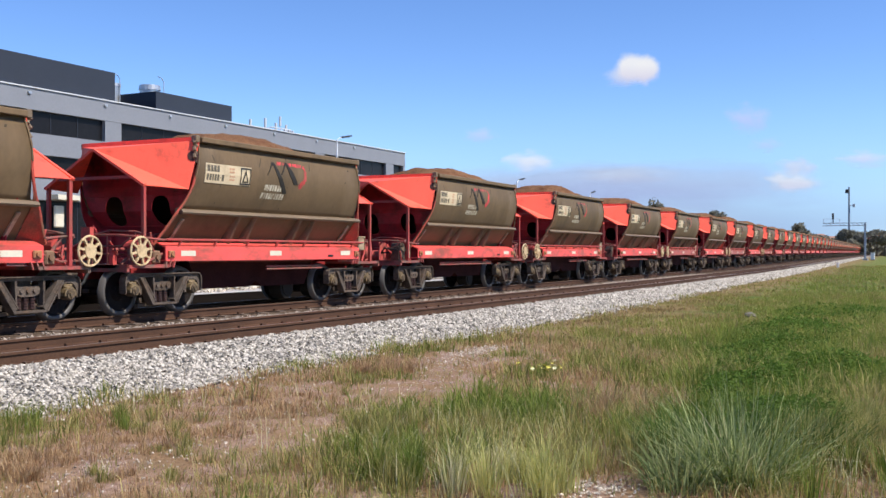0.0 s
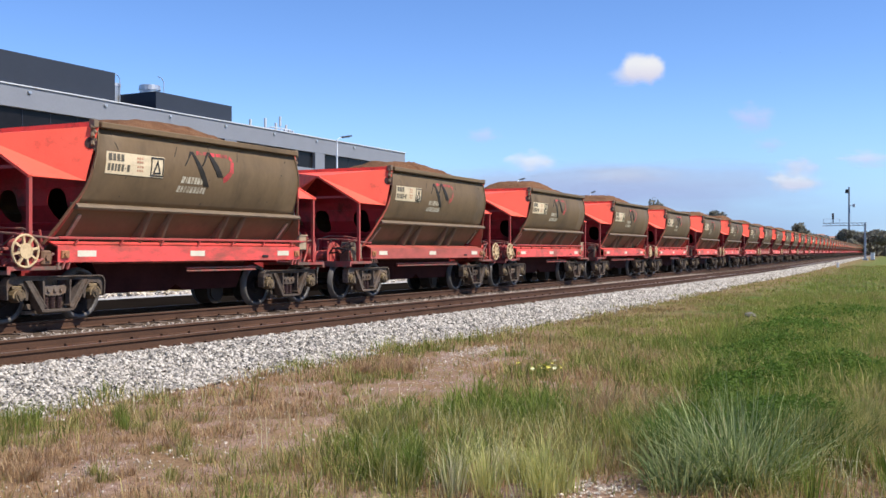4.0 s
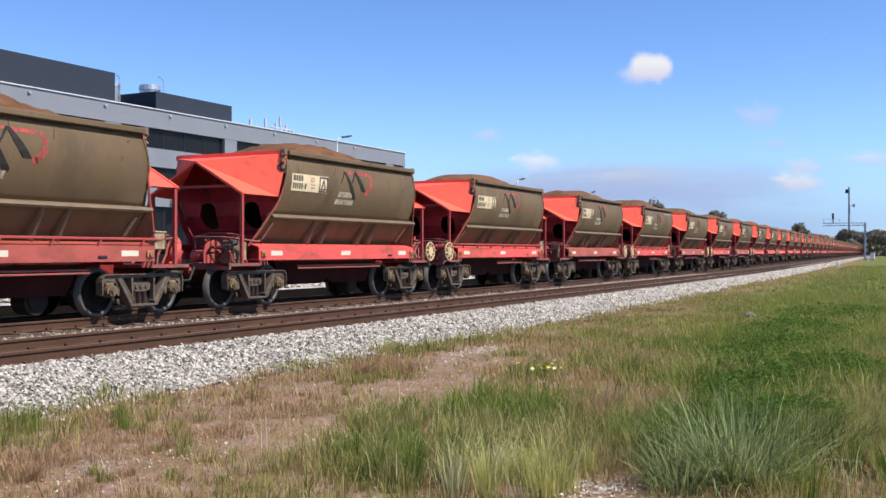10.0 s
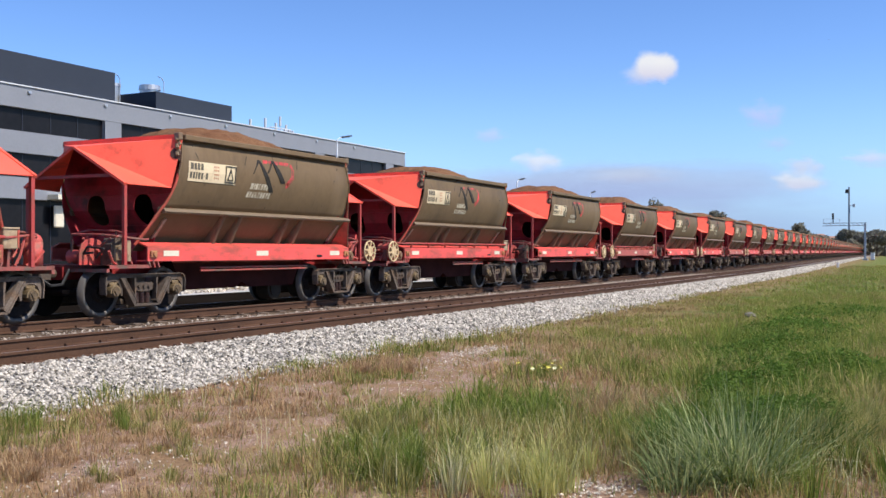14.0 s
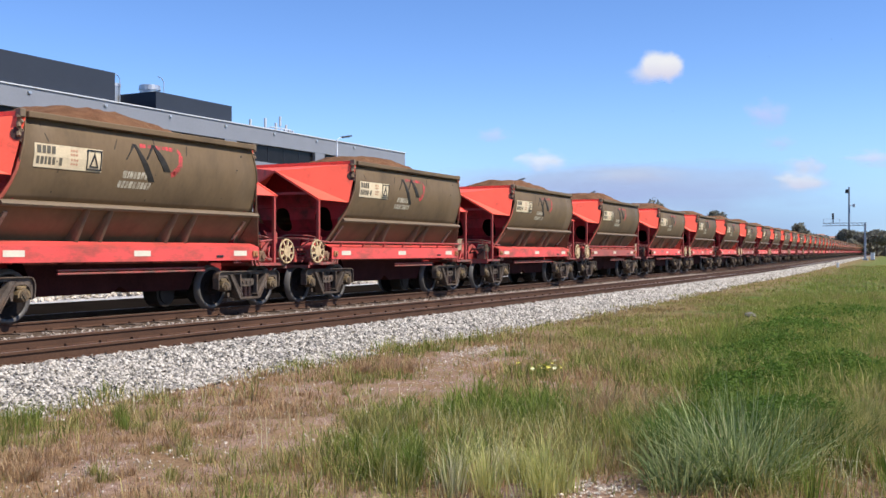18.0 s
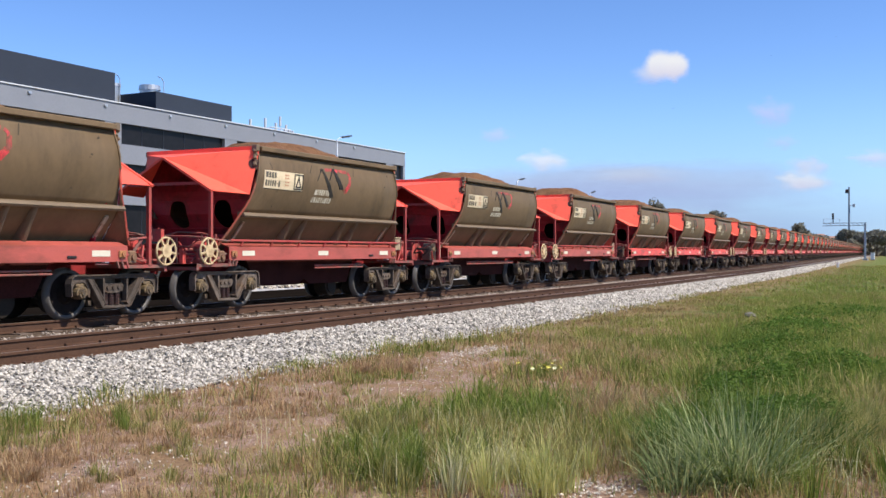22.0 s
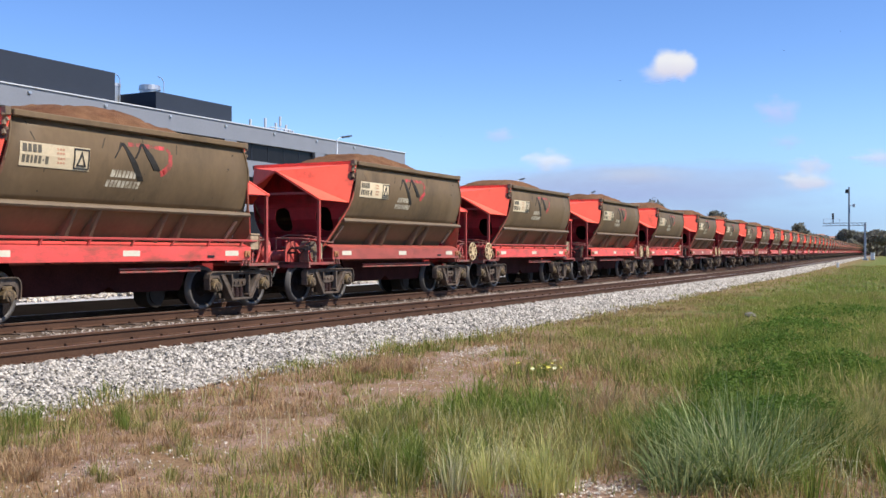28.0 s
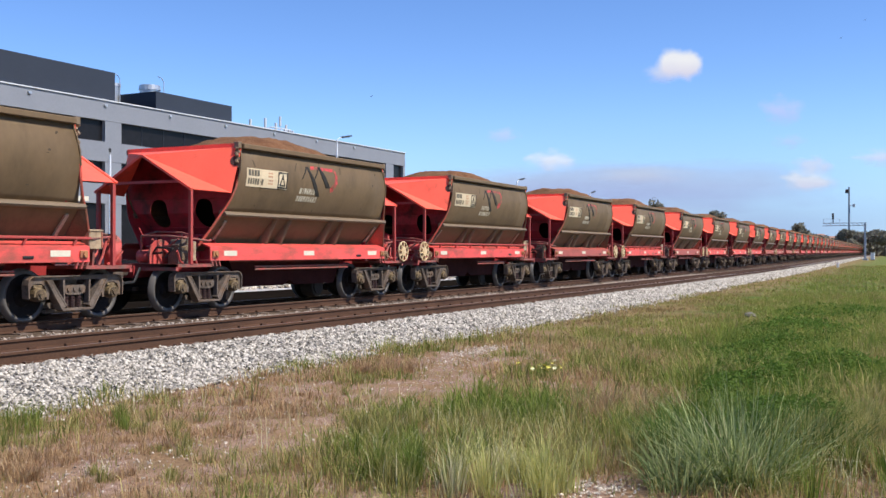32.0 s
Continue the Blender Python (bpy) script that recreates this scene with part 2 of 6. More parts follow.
# ---- ground, ballast, rails ----
def ground_material():
    """Soil that turns to dry thatch and green turf in broad patches, greener away from the line."""
    m = bpy.data.materials.new("grassy_soil")
    m.use_nodes = True
    n, l = m.node_tree.nodes, m.node_tree.links
    b = n["Principled BSDF"]
    b.inputs["Roughness"].default_value = 0.95
    b.inputs["Specular IOR Level"].default_value = 0.1
    co = n.new("ShaderNodeTexCoord")
    sx = n.new("ShaderNodeSeparateXYZ")
    l.new(co.outputs["Object"], sx.inputs[0])

    def tex(scale, detail=5):
        t = n.new("ShaderNodeTexNoise")
        t.inputs["Scale"].default_value, t.inputs["Detail"].default_value = scale, detail
        l.new(co.outputs["Object"], t.inputs[0])
        return t.outputs[0]

    def ramp(v, a, c):
        r = n.new("ShaderNodeMapRange")
        r.inputs["From Min"].default_value, r.inputs["From Max"].default_value = a, c
        l.new(v, r.inputs[0])
        return r.outputs[0]

    def mix(f, a, c):
        x = n.new("ShaderNodeMix")
        x.data_type = "RGBA"
        l.new(f, x.inputs["Factor"])
        for k, v in ((6, a), (7, c)):
            if isinstance(v, tuple):
                x.inputs[k].default_value = (*v, 1)
            else:
                l.new(v, x.inputs[k])
        return x.outputs[2]

    def math_(op, a, c):
        x = n.new("ShaderNodeMath")
        x.operation = op
        for k, v in ((0, a), (1, c)):
            if isinstance(v, (int, float)):
                x.inputs[k].default_value = v
            else:
                l.new(v, x.inputs[k])
        return x.outputs[0]

    soil = mix(ramp(tex(18), 0.35, 0.7), (0.21, 0.125, 0.088), (0.36, 0.24, 0.175))
    soil = mix(ramp(tex(70, 2), 0.6, 0.68), soil, (0.5, 0.4, 0.32))
    soil = mix(ramp(tex(1.1, 3), 0.52, 0.62), soil, (0.2, 0.135, 0.075))
    dry = mix(ramp(tex(2.2), 0.42, 0.6), soil, (0.25, 0.155, 0.085))
    thatch = mix(ramp(tex(1.4), 0.4, 0.62), (0.26, 0.18, 0.085), (0.19, 0.14, 0.055))
    dry = mix(ramp(sx.outputs[0], 15, 26), dry, thatch)
    far = ramp(sx.outputs[0], 14, 34)
    swing = math_("MULTIPLY", math_("MAXIMUM", math_("SUBTRACT", sx.outputs[0], 50.0), 0.0), 0.058)
    open_side = ramp(math_("SUBTRACT", sx.outputs[1], swing), 9.8, 5.0)
    g = math_("ADD", math_("MULTIPLY", math_("MULTIPLY", far, open_side), 0.5), tex(0.45, 4))
    green = mix(ramp(tex(6), 0.35, 0.7), (0.07, 0.105, 0.018), (0.13, 0.17, 0.036))
    green = mix(ramp(sx.outputs[0], 45, 110), green, (0.145, 0.165, 0.045))
    col = mix(ramp(g, 0.62, 0.85), dry, green)
    l.new(col, b.inputs["Base Color"])
    bp = n.new("ShaderNodeBump")
    bp.inputs["Strength"].default_value, bp.inputs["Distance"].default_value = 0.9, 0.05
    l.new(tex(14, 6), bp.inputs["Height"]), l.new(bp.outputs[0], b.inputs["Normal"])
    return m


def ground_height(x, y):
    """Slight unevenness near the camera."""
    if not (-2 < x < 60 and -8 < y < 9):
        return 0.0
    return 0.05 * noise.noise(Vector((x * 0.35, y * 0.35, 3.1)))


bm = B()
gx = [-900, -100, -30, -10, -2] + [i * 0.5 for i in range(0, 121)] + [70, 90, 130, 200, 400, 1000, 3000]
gy = [-900, -100, -40, -20, -8] + [i * 0.5 for i in range(-14, 19)] + [12, 18, 24, 40, 70, 120, 300, 1000, 3000]
vg = [[bm.verts.new((x, y, ground_height(x, y))) for y in gy] for x in gx]
for i in range(len(gx) - 1):
    for j in range(len(gy) - 1):
        bm.faces.new((vg[i][j], vg[i + 1][j], vg[i + 1][j + 1], vg[i][j + 1]))
ground = tagged(part("ground", bm, ground_material(), smooth=True), "sandy soil with dry thatch and green turf beside the track", "ground", kind="structure")

def foot(x):
    """Where the ballast shoulder meets the grass; it narrows farther on."""
    t = min(max((x - 18) / 30, 0.0), 1.0)
    return 8.95 + 0.75 * t * t * (3 - 2 * t)


bed = tagged(part("ballast", sweep(lambda x: [(foot(x), -0.02), (min((foot(x) + 9.97) / 2 + .45, 10.06), 0.27), (10.2, 0.31), (12.9, 0.31), (17.0, 0.31), (18.6, -0.02)], XS), BALLAST), "pale crushed stone ballast shoulder under the tracks", "ballast", kind="structure")
bed.data.materials.append(BALLAST_BR)
for p in bed.data.polygons:
    if p.center.y - bend(p.center.x) > 12.0:
        p.material_index = 1


def rail_profile(o):
    p = [(-.07, 0), (.07, 0), (.07, .012), (.012, .03), (.012, .128), (.036, .138), (.036, .165), (.026, .172), (-.026, .172), (-.036, .165), (-.036, .138), (-.012, .128), (-.012, .03), (-.07, .012)]
    return [(o + a, RT - 0.172 + b) for a, b in p]


for y in (NEAR_Y - .7525, NEAR_Y + .7525, TRAIN_Y - .7525, TRAIN_Y + .7525):
    r = part("rail", sweep(rail_profile(y), XS, closed=True), RAIL)
    tagged(r, "rust-brown steel rail with a worn head", "rail", "rails", "structure")
    r.data.materials.append(RAILTOP)
    for p in r.data.polygons:
        if p.normal.z > 0.95 and p.center.z > RT - 0.02:
            p.material_index = 1

# sleepers with rail clips
bm_s, bm_c = B(), B()
for yc in (NEAR_Y, TRAIN_Y):
    for k in range(150):
        x = -2 + k * 0.68
        y = yc + bend(x)
        box(bm_s, x - .12, x + .12, y - 1.06, y + 1.06, .2, .33)
        for o in (-.7525, .7525):
            for d in (-.09, .09):
                box(bm_c, x - .06, x + .06, y + o + d - .028, y + o + d + .028, .335, .37)
tagged(part("sleepers", bm_s, SLEEPER), "dusty sleepers half sunk in ballast", "sleeper", kind="stuff")
tagged(part("rail_clips", bm_c, RAIL), "rusty rail clips along the rail feet", "rail clip", kind="stuff")

# ---- ore wagon ----
OUT = [(1.305, 2.06), (1.4, 2.2), (1.505, 2.4), (1.596, 2.65), (1.643, 2.9), (1.641, 3.1), (1.606, 3.32), (1.558, 3.52)]


def half_len(z):
    """Half the hopper's length at that height; the ends flare out towards the ridge beam."""
    return float(np.interp(z, (2.05, 2.2, 2.38, 2.7, 3.0, 3.52), (3.41, 3.32, 3.25, 3.18, 3.12, 3.01)))


def lower_at(z):
    """Half width of the sloping lower hopper at that height."""
    return 1.37 - .86 * (2.03 - z)


def hw_at(z):
    for (h0, z0), (h1, z1) in zip(OUT, OUT[1:]):
        if z0 <= z <= z1:
            return h0 + (h1 - h0) * (z - z0) / (z1 - z0)
    return OUT[-1][0]


def heap_mesh(seed):
    bm = B()
    nx, ny = 44, 18
    grid = []
    peak = (-0.55, -0.3, -0.1, -0.4)[seed % 4]
    tail = (2.5, 2.6, 2.8, 2.6)[seed % 4]
    for i in range(nx + 1):
        row = []
        for j in range(ny + 1):
            x, y = -3.0 + 6.0 * i / nx, -1.6 + 3.2 * j / ny
            d = max(0.0, 1 - ((x - peak) / (2.0 if x < peak else tail)) ** 2) * max(0.0, 1 - (y / 1.62) ** 2)
            z = 3.38 + (.57, .6, .55, .52)[seed % 4] * min(1.0, d * 1.25) ** 0.8 + 0.05 * noise.noise(Vector((x * 1.3 + seed * 9, y * 1.3, 0))) + 0.05 * noise.noise(Vector((x * 4, y * 4, seed))) + 0.03 * noise.noise(Vector((x * 11, y * 11, seed)))
            row.append(bm.verts.new((x, y, z)))
        grid.append(row)
    for i in range(nx):
        for j in range(ny):
            bm.faces.new((grid[i][j], grid[i + 1][j], grid[i + 1][j + 1], grid[i][j + 1]))
    me = mesh_of(bm, "ore_load", True)
    me.materials.append(ORE)
    return me


def wheel_mesh():
    bm = B()
    rod(bm, (0, -1.0, 0), (0, 1.0, 0), .08, 10)
    prof = [(.66, .40), (.675, .488), (.70, .49), (.72, .47), (.80, .46), (.805, .41), (.78, .385), (.735, .36), (.73, .19), (.80, .15), (.80, .09)]
    for s in (-1, 1):
        rings = []
        for y, r in prof:
            rings.append([bm.verts.new((r * math.cos(a), s * y, r * math.sin(a))) for a in np.linspace(0, 2 * math.pi, 32, endpoint=False)])
        for a, b in zip(rings, rings[1:]):
            for i in range(32):
                bm.faces.new((a[i], a[(i + 1) % 32], b[(i + 1) % 32], b[i]))
        bm.faces.new(rings[0])
        for k in range(8):
            a = k * math.pi / 4
            rod(bm, (.11 * math.cos(a), s * .79, .11 * math.sin(a)), (.11 * math.cos(a), s * .815, .11 * math.sin(a)), .014, 5)
    me = mesh_of(bm, "wheelset")
    me.materials.append(WHEEL)
    me.materials.append(TREAD)
    for p in me.polygons:
        r = math.hypot(p.center.x, p.center.z)
        if r > .45 or (.395 < r < .45 and abs(p.center.y) > .79):
            p.material_index = 1
            p.use_smooth = True
    return me


HEAPS = [heap_mesh(k) for k in range(4)]
WHEEL_ME = wheel_mesh()


def bogie(w, cx):
    bm = B()
    box(bm, -.2, .2, -.95, .95, .36, .8, bevel=.03)
    box(bm, -.25, .25, -.98, .98, .22, .34)
    box(bm, -1.0, 1.0, -.06, .06, .42, .5)
    b = part("bogie", bm, BOGIE, w, "grimy cast-steel bogie", at=pose(cx, 0, 0))
    half_top = [(.97, .812), (1.04, .795), (1.09, .745), (1.108, .66), (1.09, .42), (1.045, .42), (1.035, .56), (1.0, .635), (.925, .675), (.79, .675), (.715, .635), (.68, .56), (.668, .4), (.625, .4), (.605, .57), (.565, .735)]
    top = half_top + [(-x, z) for x, z in half_top[::-1]]
    for s in (-1, 1):
        y0, y1 = sorted((s * 1.04, s * 1.12))
        l0, l1 = sorted((s * 1.0, s * 1.175))
        bm = B()
        prism(bm, top, y0, y1)
        prism(bm, [(-.96, .812), (-.96, .792), (.96, .792), (.96, .812)], *sorted((s * 1.002, s * 1.173)))
        for q in (-1, 1):
            # slim diagonal leg with its two proud lips
            prism(bm, [(q * .72, .735), (q * .575, .74), (q * .46, .56), (q * .26, .27), (q * .36, .205), (q * .55, .46)], *sorted((s * 1.045, s * 1.155)))
            prism(bm, [(q * .715, .73), (q * .69, .735), (q * .34, .215), (q * .365, .2)], l0, l1)
            prism(bm, [(q * .605, .735), (q * .585, .74), (q * .255, .28), (q * .275, .265)], *sorted((s * 1.004, s * 1.165)))
            # column beside the springs
            prism(bm, [(q * .325, .74), (q * .28, .74), (q * .275, .27), (q * .3, .27)], *sorted((s * 1.032, s * 1.14)))
            # rounded hood over the axle box
            hood = [(1.095, .43), (1.11, .66), (1.09, .75), (1.04, .8), (.96, .815), (.96, .795), (1.03, .78), (1.07, .735), (1.088, .66), (1.072, .43)]
            prism(bm, [(q * x, z) for x, z in hood], *sorted((s * 1.006, s * 1.17)))
        pan = [(-.385, .225), (-.34, .185), (.34, .185), (.385, .225), (.36, .25), (.31, .225), (-.31, .225), (-.36, .25)]
        prism(bm, pan, *sorted((s * .998, s * 1.168)))
        part("side_frame", bm, BOGIE, b)
        for x in (-.15, 0, .15):
            bm = B()
            rod(bm, (x, s * 1.0, .23), (x, s * 1.0, .47), .04, 8)
            for z in (.25, .3, .35, .4):
                rod(bm, (x, s * 1.0, z), (x, s * 1.0, z + .024), .06, 8)
            part("spring", bm, RUST_SHADOW_DK, b)
        bm = B()
        prism(bm, [(-.27, .6), (-.23, .64), (.23, .64), (.27, .6), (.25, .5), (.12, .46), (-.12, .46), (-.25, .5)], *sorted((s * .95, s * 1.07)))
        for x in (-.14, 0, .14):
            rod(bm, (x, s * 1.07, .56), (x, s * 1.1, .56), .035, 8)
        part("bolster_end", bm, BOGIE, b)
        for x in (-.855, .855):
            bm = B()
            arc = [(math.cos(a), math.sin(a)) for a in np.linspace(-.25, math.pi + .25, 9)]
            prism(bm, [(x + .135 * c, .478 + .135 * z) for c, z in arc] + [(x + .1 * c, .478 + .1 * z) for c, z in arc[::-1]], *sorted((s * 1.0, s * 1.178)))
            box(bm, x - .1, x + .1, *sorted((s * 1.0, s * 1.12)), .6, .655, bevel=.01)
            part("axle_adapter", bm, YELLOW, b, "worn yellow axle-box adapter")
            bm = B()
            rod(bm, (x, s * 1.0, .475), (x, s * 1.165, .475), .104, 14)
            rod(bm, (x, s * 1.165, .475), (x, s * 1.2, .475), .1, 14, .086)
            rod(bm, (x, s * 1.2, .475), (x, s * 1.222, .475), .045, 8)
            for k in range(3):
                a = k * 2.094 + .5
                rod(bm, (x + .062 * math.cos(a), s * 1.195, .475 + .062 * math.sin(a)), (x + .062 * math.cos(a), s * 1.217, .475 + .062 * math.sin(a)), .017, 6)
            part("bearing_cap", bm, CAP, b, "dusty tan axle bearing cap")
    bm = B()
    for x in (-.36, .36):
        box(bm, x - .05, x + .05, -.85, .85, .22, .32)
    box(bm, -.5, .5, -.9, -.8, .14, .2)
    box(bm, -.5, .5, .8, .9, .14, .2)
    part("brake_beam", bm, BOGIE, b)
    for x in (-.855, .855):
        part("wheelset", WHEEL_ME, None, b, "dark steel wheelset with polished treads", at=pose(x, 0, .46))
    return b


def handwheel(w, x, y, s):
    bm = B()
    R, n = .272, 28
    rings = []
    for k in range(n):
        a = 2 * math.pi * k / n
        ring = [bm.verts.new(((R + .022 * math.cos(c)) * math.cos(a), .022 * math.sin(c), (R + .022 * math.cos(c)) * math.sin(a))) for c in np.linspace(0, 2 * math.pi, 6, endpoint=False)]
        rings.append(ring)
    for k in range(n):
        a, b = rings[k], rings[(k + 1) % n]
        for i in range(6):
            bm.faces.new((a[i], a[(i + 1) % 6], b[(i + 1) % 6], b[i]))
    rod(bm, (0, -.03, 0), (0, .03, 0), .135, 16)
    h = part("handwheel", bm, CREAM, w, "cream spoked brake handwheel", at=pose(x, y, 1.25))
    for k in range(8):
        bm = B()
        a = math.pi * k / 4 + .2
        bar(bm, (.08 * math.cos(a), 0, .08 * math.sin(a)), (.265 * math.cos(a), 0, .265 * math.sin(a)), .04, .04, (-math.sin(a), 0, math.cos(a)))
        part("spoke", bm, CREAM, h)
    bm = B()
    rod(bm, (0, -s * .35, 0), (0, 0, 0), .03, 8)
    box(bm, -.05, .05, *sorted((-s * .3, -s * .2)), -.25, .05)
    part("spindle", bm, RED_DIRTY, h)
    return h


def wagon(side):
    """The wagon with its running gear; side: the flank (-1 or 1) that shows its plate and emblem. The handwheel end is at -x."""
    w = new("ore_wagon")
    for s in (-1, 1):
        bm = B()
        rows = []
        for hw, z in OUT:
            L = half_len(z) if s == side else min(half_len(z), 3.13)
            rows.append([bm.verts.new((x, s * hw, z)) for x in np.linspace(-L, L, 9)])
        for a, b in zip(rows, rows[1:]):
            for i in range(8):
                bm.faces.new((a[i], a[i + 1], b[i + 1], b[i]))
        bmesh.ops.recalc_face_normals(bm, faces=bm.faces[:])
        bmesh.ops.solidify(bm, geom=bm.faces[:], thickness=0.02)
        part("hopper_side", bm, OLIVE, w, "curved side sheet browned by ore dust", smooth=True)
        bm = B()
        a, b = (3.38, 3.46) if s == side else (3.06, 2.52)
        sheet(bm, [[(-a, s * lower_at(2.03), 2.03), (a, s * lower_at(2.03), 2.03), (b, s * lower_at(1.25), 1.25), (-b, s * lower_at(1.25), 1.25)]], 0.02)
        part("lower_hopper", bm, OLIVE, w)
        bm = B()
        ends = [[(x, s * a, z) for a, z in ((1.3, 1.995), (1.49, 1.995), (1.515, 2.03), (1.475, 2.085), (1.32, 2.115))] for x in ((-3.42, 3.42) if s == side else (-3.13, 3.13))]
        v0, v1 = ([bm.verts.new(q) for q in e] for e in ends)
        bm.faces.new(v0), bm.faces.new(v1[::-1])
        for k in range(5):
            bm.faces.new((v0[k], v0[(k + 1) % 5], v1[(k + 1) % 5], v1[k]))
        part("ridge_beam", bm, OLIVE_LT, w, "pale worn steel beam along the hopper")
        bm = B()
        box(bm, -3.03, 3.03, *sorted((s * 1.54, s * 1.685)), 3.46, 3.57, bevel=0.015)
        part("top_rim", bm, OLIVE, w)
        for e in (-1, 1):
            lip = [(e * half_len(z), s * (hw_at(z) + .005), z) for z in (3.5, 3.25, 3.0, 2.75)]
            bm = B()
            for a, b in zip(lip, lip[1:]):
                bar(bm, a, b, 0.03, 0.035, (0, s, 0))
            part("edge_strip", bm, OLIVE, w)
            # the flange sweeps out from the sheet's end down to the sill
            edge = [(3.16, 3.16, 1.61, 2.78), (3.2, 3.2, 1.58, 2.58), (3.25, 3.27, 1.53, 2.38), (3.33, 3.37, 1.46, 2.18), (3.38, 3.51, 1.385, 1.97), (3.41, 3.63, 1.3, 1.75), (3.44, 3.76, 1.21, 1.54), (3.46, 3.87, 1.14, 1.37)]
            if s == side:
                bm = B()
                sheet(bm, [[(e * a[0], s * min(a[2] - .012, lower_at(a[3])), a[3]), (e * a[1], s * a[2], a[3]), (e * b[1], s * b[2], b[3]), (e * b[0], s * min(b[2] - .012, lower_at(b[3])), b[3])] for a, b in zip(edge[1:], edge[2:])], .02)
                part("end_gusset", bm, GUSSET, w, "rusty brown flared end gusset")
                bm = B()
                for a, b in zip(edge, edge[1:]):
                    bar(bm, (e * a[1], s * a[2], a[3]), (e * b[1], s * b[2], b[3]), .05, .022, (0, s, 0))
                part("edge_flange", bm, GUSSET, w, "dusty red-brown edge flange")
            else:
                rows = [((float(np.interp(a[3], (1.37, 2.1, 2.78), (2.58, 3.05, 3.1))), min(a[2] - .012, lower_at(a[3]) if a[3] < 2.03 else 9)), a) for a in edge]
                bm = B()
                sheet(bm, [[(e * p[0], s * p[1], a[3]), (e * (a[1] * .6 + p[0] * .4), s * (a[2] + p[1]) / 2, a[3]), (e * (b[1] * .6 + q[0] * .4), s * (b[2] + q[1]) / 2, b[3]), (e * q[0], s * q[1], b[3])] for (p, a), (q, b) in zip(rows, rows[1:])], .02)
                part("end_gusset", bm, RED_END, w, "deep red inner face of the end gusset")
        bm = B()
        ring = [(1.0, 1.05), (1.3, 1.05), (1.3, 1.34), (1.06, 1.425), (1.05, 1.4), (1.27, 1.32), (1.27, 1.075), (1.0, 1.075)]
        v0, v1 = ([bm.verts.new((x, s * a, z)) for a, z in ring] for x in (-3.68, 3.68))
        bm.faces.new(v0), bm.faces.new(v1[::-1])
        for k in range(8):
            bm.faces.new((v0[k], v0[(k + 1) % 8], v1[(k + 1) % 8], v1[k]))
        part("side_sill", bm, RED_SILL, w, "bright red side sill")
        if s != side:
            continue

        def L(x):
            return x if s < 0 else -x

        for x in (-3.17, -1.46, -0.88, 0.88, 1.46, 3.17):
            bm = B()
            if abs(x) > 3:
                bar(bm, (x, s * (lower_at(1.9) + .03), 1.9), (x, s * (lower_at(1.5) + .04), 1.5), 0.035, 0.08, (1, 0, 0))
            else:
                # half-round stiffener, wider at its foot
                rings = []
                for z, q, out in ((2.01, .055, .085), (1.68, .068, .19), (1.36, .08, .31)):
                    rings.append([bm.verts.new((x + q * math.cos(c), s * (lower_at(z) + out * math.sin(c)), z)) for c in np.linspace(0, math.pi, 7)])
                for a, b in zip(rings, rings[1:]):
                    for k in range(6):
                        bm.faces.new((a[k], a[k + 1], b[k + 1], b[k]))
                bm.faces.new(rings[0])
            part("rib", bm, PALE_RIB if abs(x) > 3 else OLIVE_LT, w)
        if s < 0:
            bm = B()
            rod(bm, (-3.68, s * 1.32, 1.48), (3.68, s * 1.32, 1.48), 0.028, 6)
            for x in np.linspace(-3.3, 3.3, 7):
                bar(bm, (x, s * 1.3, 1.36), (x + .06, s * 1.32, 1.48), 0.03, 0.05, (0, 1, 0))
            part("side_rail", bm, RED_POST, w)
        for x in (-3.01, 0, 3.01):
            bm = B()
            box(bm, x - .222, x + .222, *sorted((s * 1.3, s * 1.306)), 1.15, 1.26)
            part("reflector", bm, WHITE_REF, w, "white reflective strip")
        for x in (-3.53, 3.53):
            bm = B()
            box(bm, x - .09, x + .09, *sorted((s * 1.3, s * 1.34)), 1.12, 1.26, bevel=.012)
            rod(bm, (x, s * 1.34, 1.19), (x, s * 1.37, 1.19), .045, 8)
            part("jacking_lug", bm, LUG, w, "ochre jacking lug")
            bm = B()
            for d in (-.12, 0, .12):
                bar(bm, (x + d, s * 1.29, 1.06), (x + d - .05, s * 1.29, .93), .03, .05, (0, 1, 0))
            part("step_bracket", bm, RED_DIRTY, w)
        bm = B()
        box(bm, *sorted((L(2.2), L(2.42))), *sorted((s * 1.3, s * 1.325)), 1.115, 1.165, bevel=.01)
        part("lift_pocket", bm, BLACKP, w)

        def P(x, z, lift):
            return (L(x), s * (hw_at(z) + lift), z)

        def slab(bm, quad, l0=.012, l1=.03):
            v0 = [bm.verts.new(P(x, z, l0)) for x, z in quad]
            v1 = [bm.verts.new(P(x, z, l1)) for x, z in quad]
            bm.faces.new(v0), bm.faces.new(v1[::-1])
            k = len(quad)
            for i in range(k):
                bm.faces.new((v0[i], v0[(i + 1) % k], v1[(i + 1) % k], v1[i]))

        bm = B()
        slab(bm, ((-2.89, 2.66), (-1.38, 2.66), (-1.38, 2.86), (-2.89, 2.86)), .005, .012)
        slab(bm, ((-2.89, 2.86), (-1.38, 2.86), (-1.38, 3.06), (-2.89, 3.06)), .005, .012)
        plate = part("data_plate", bm, PLATE, w, "cream painted panel with dark markings")
        bm = B()
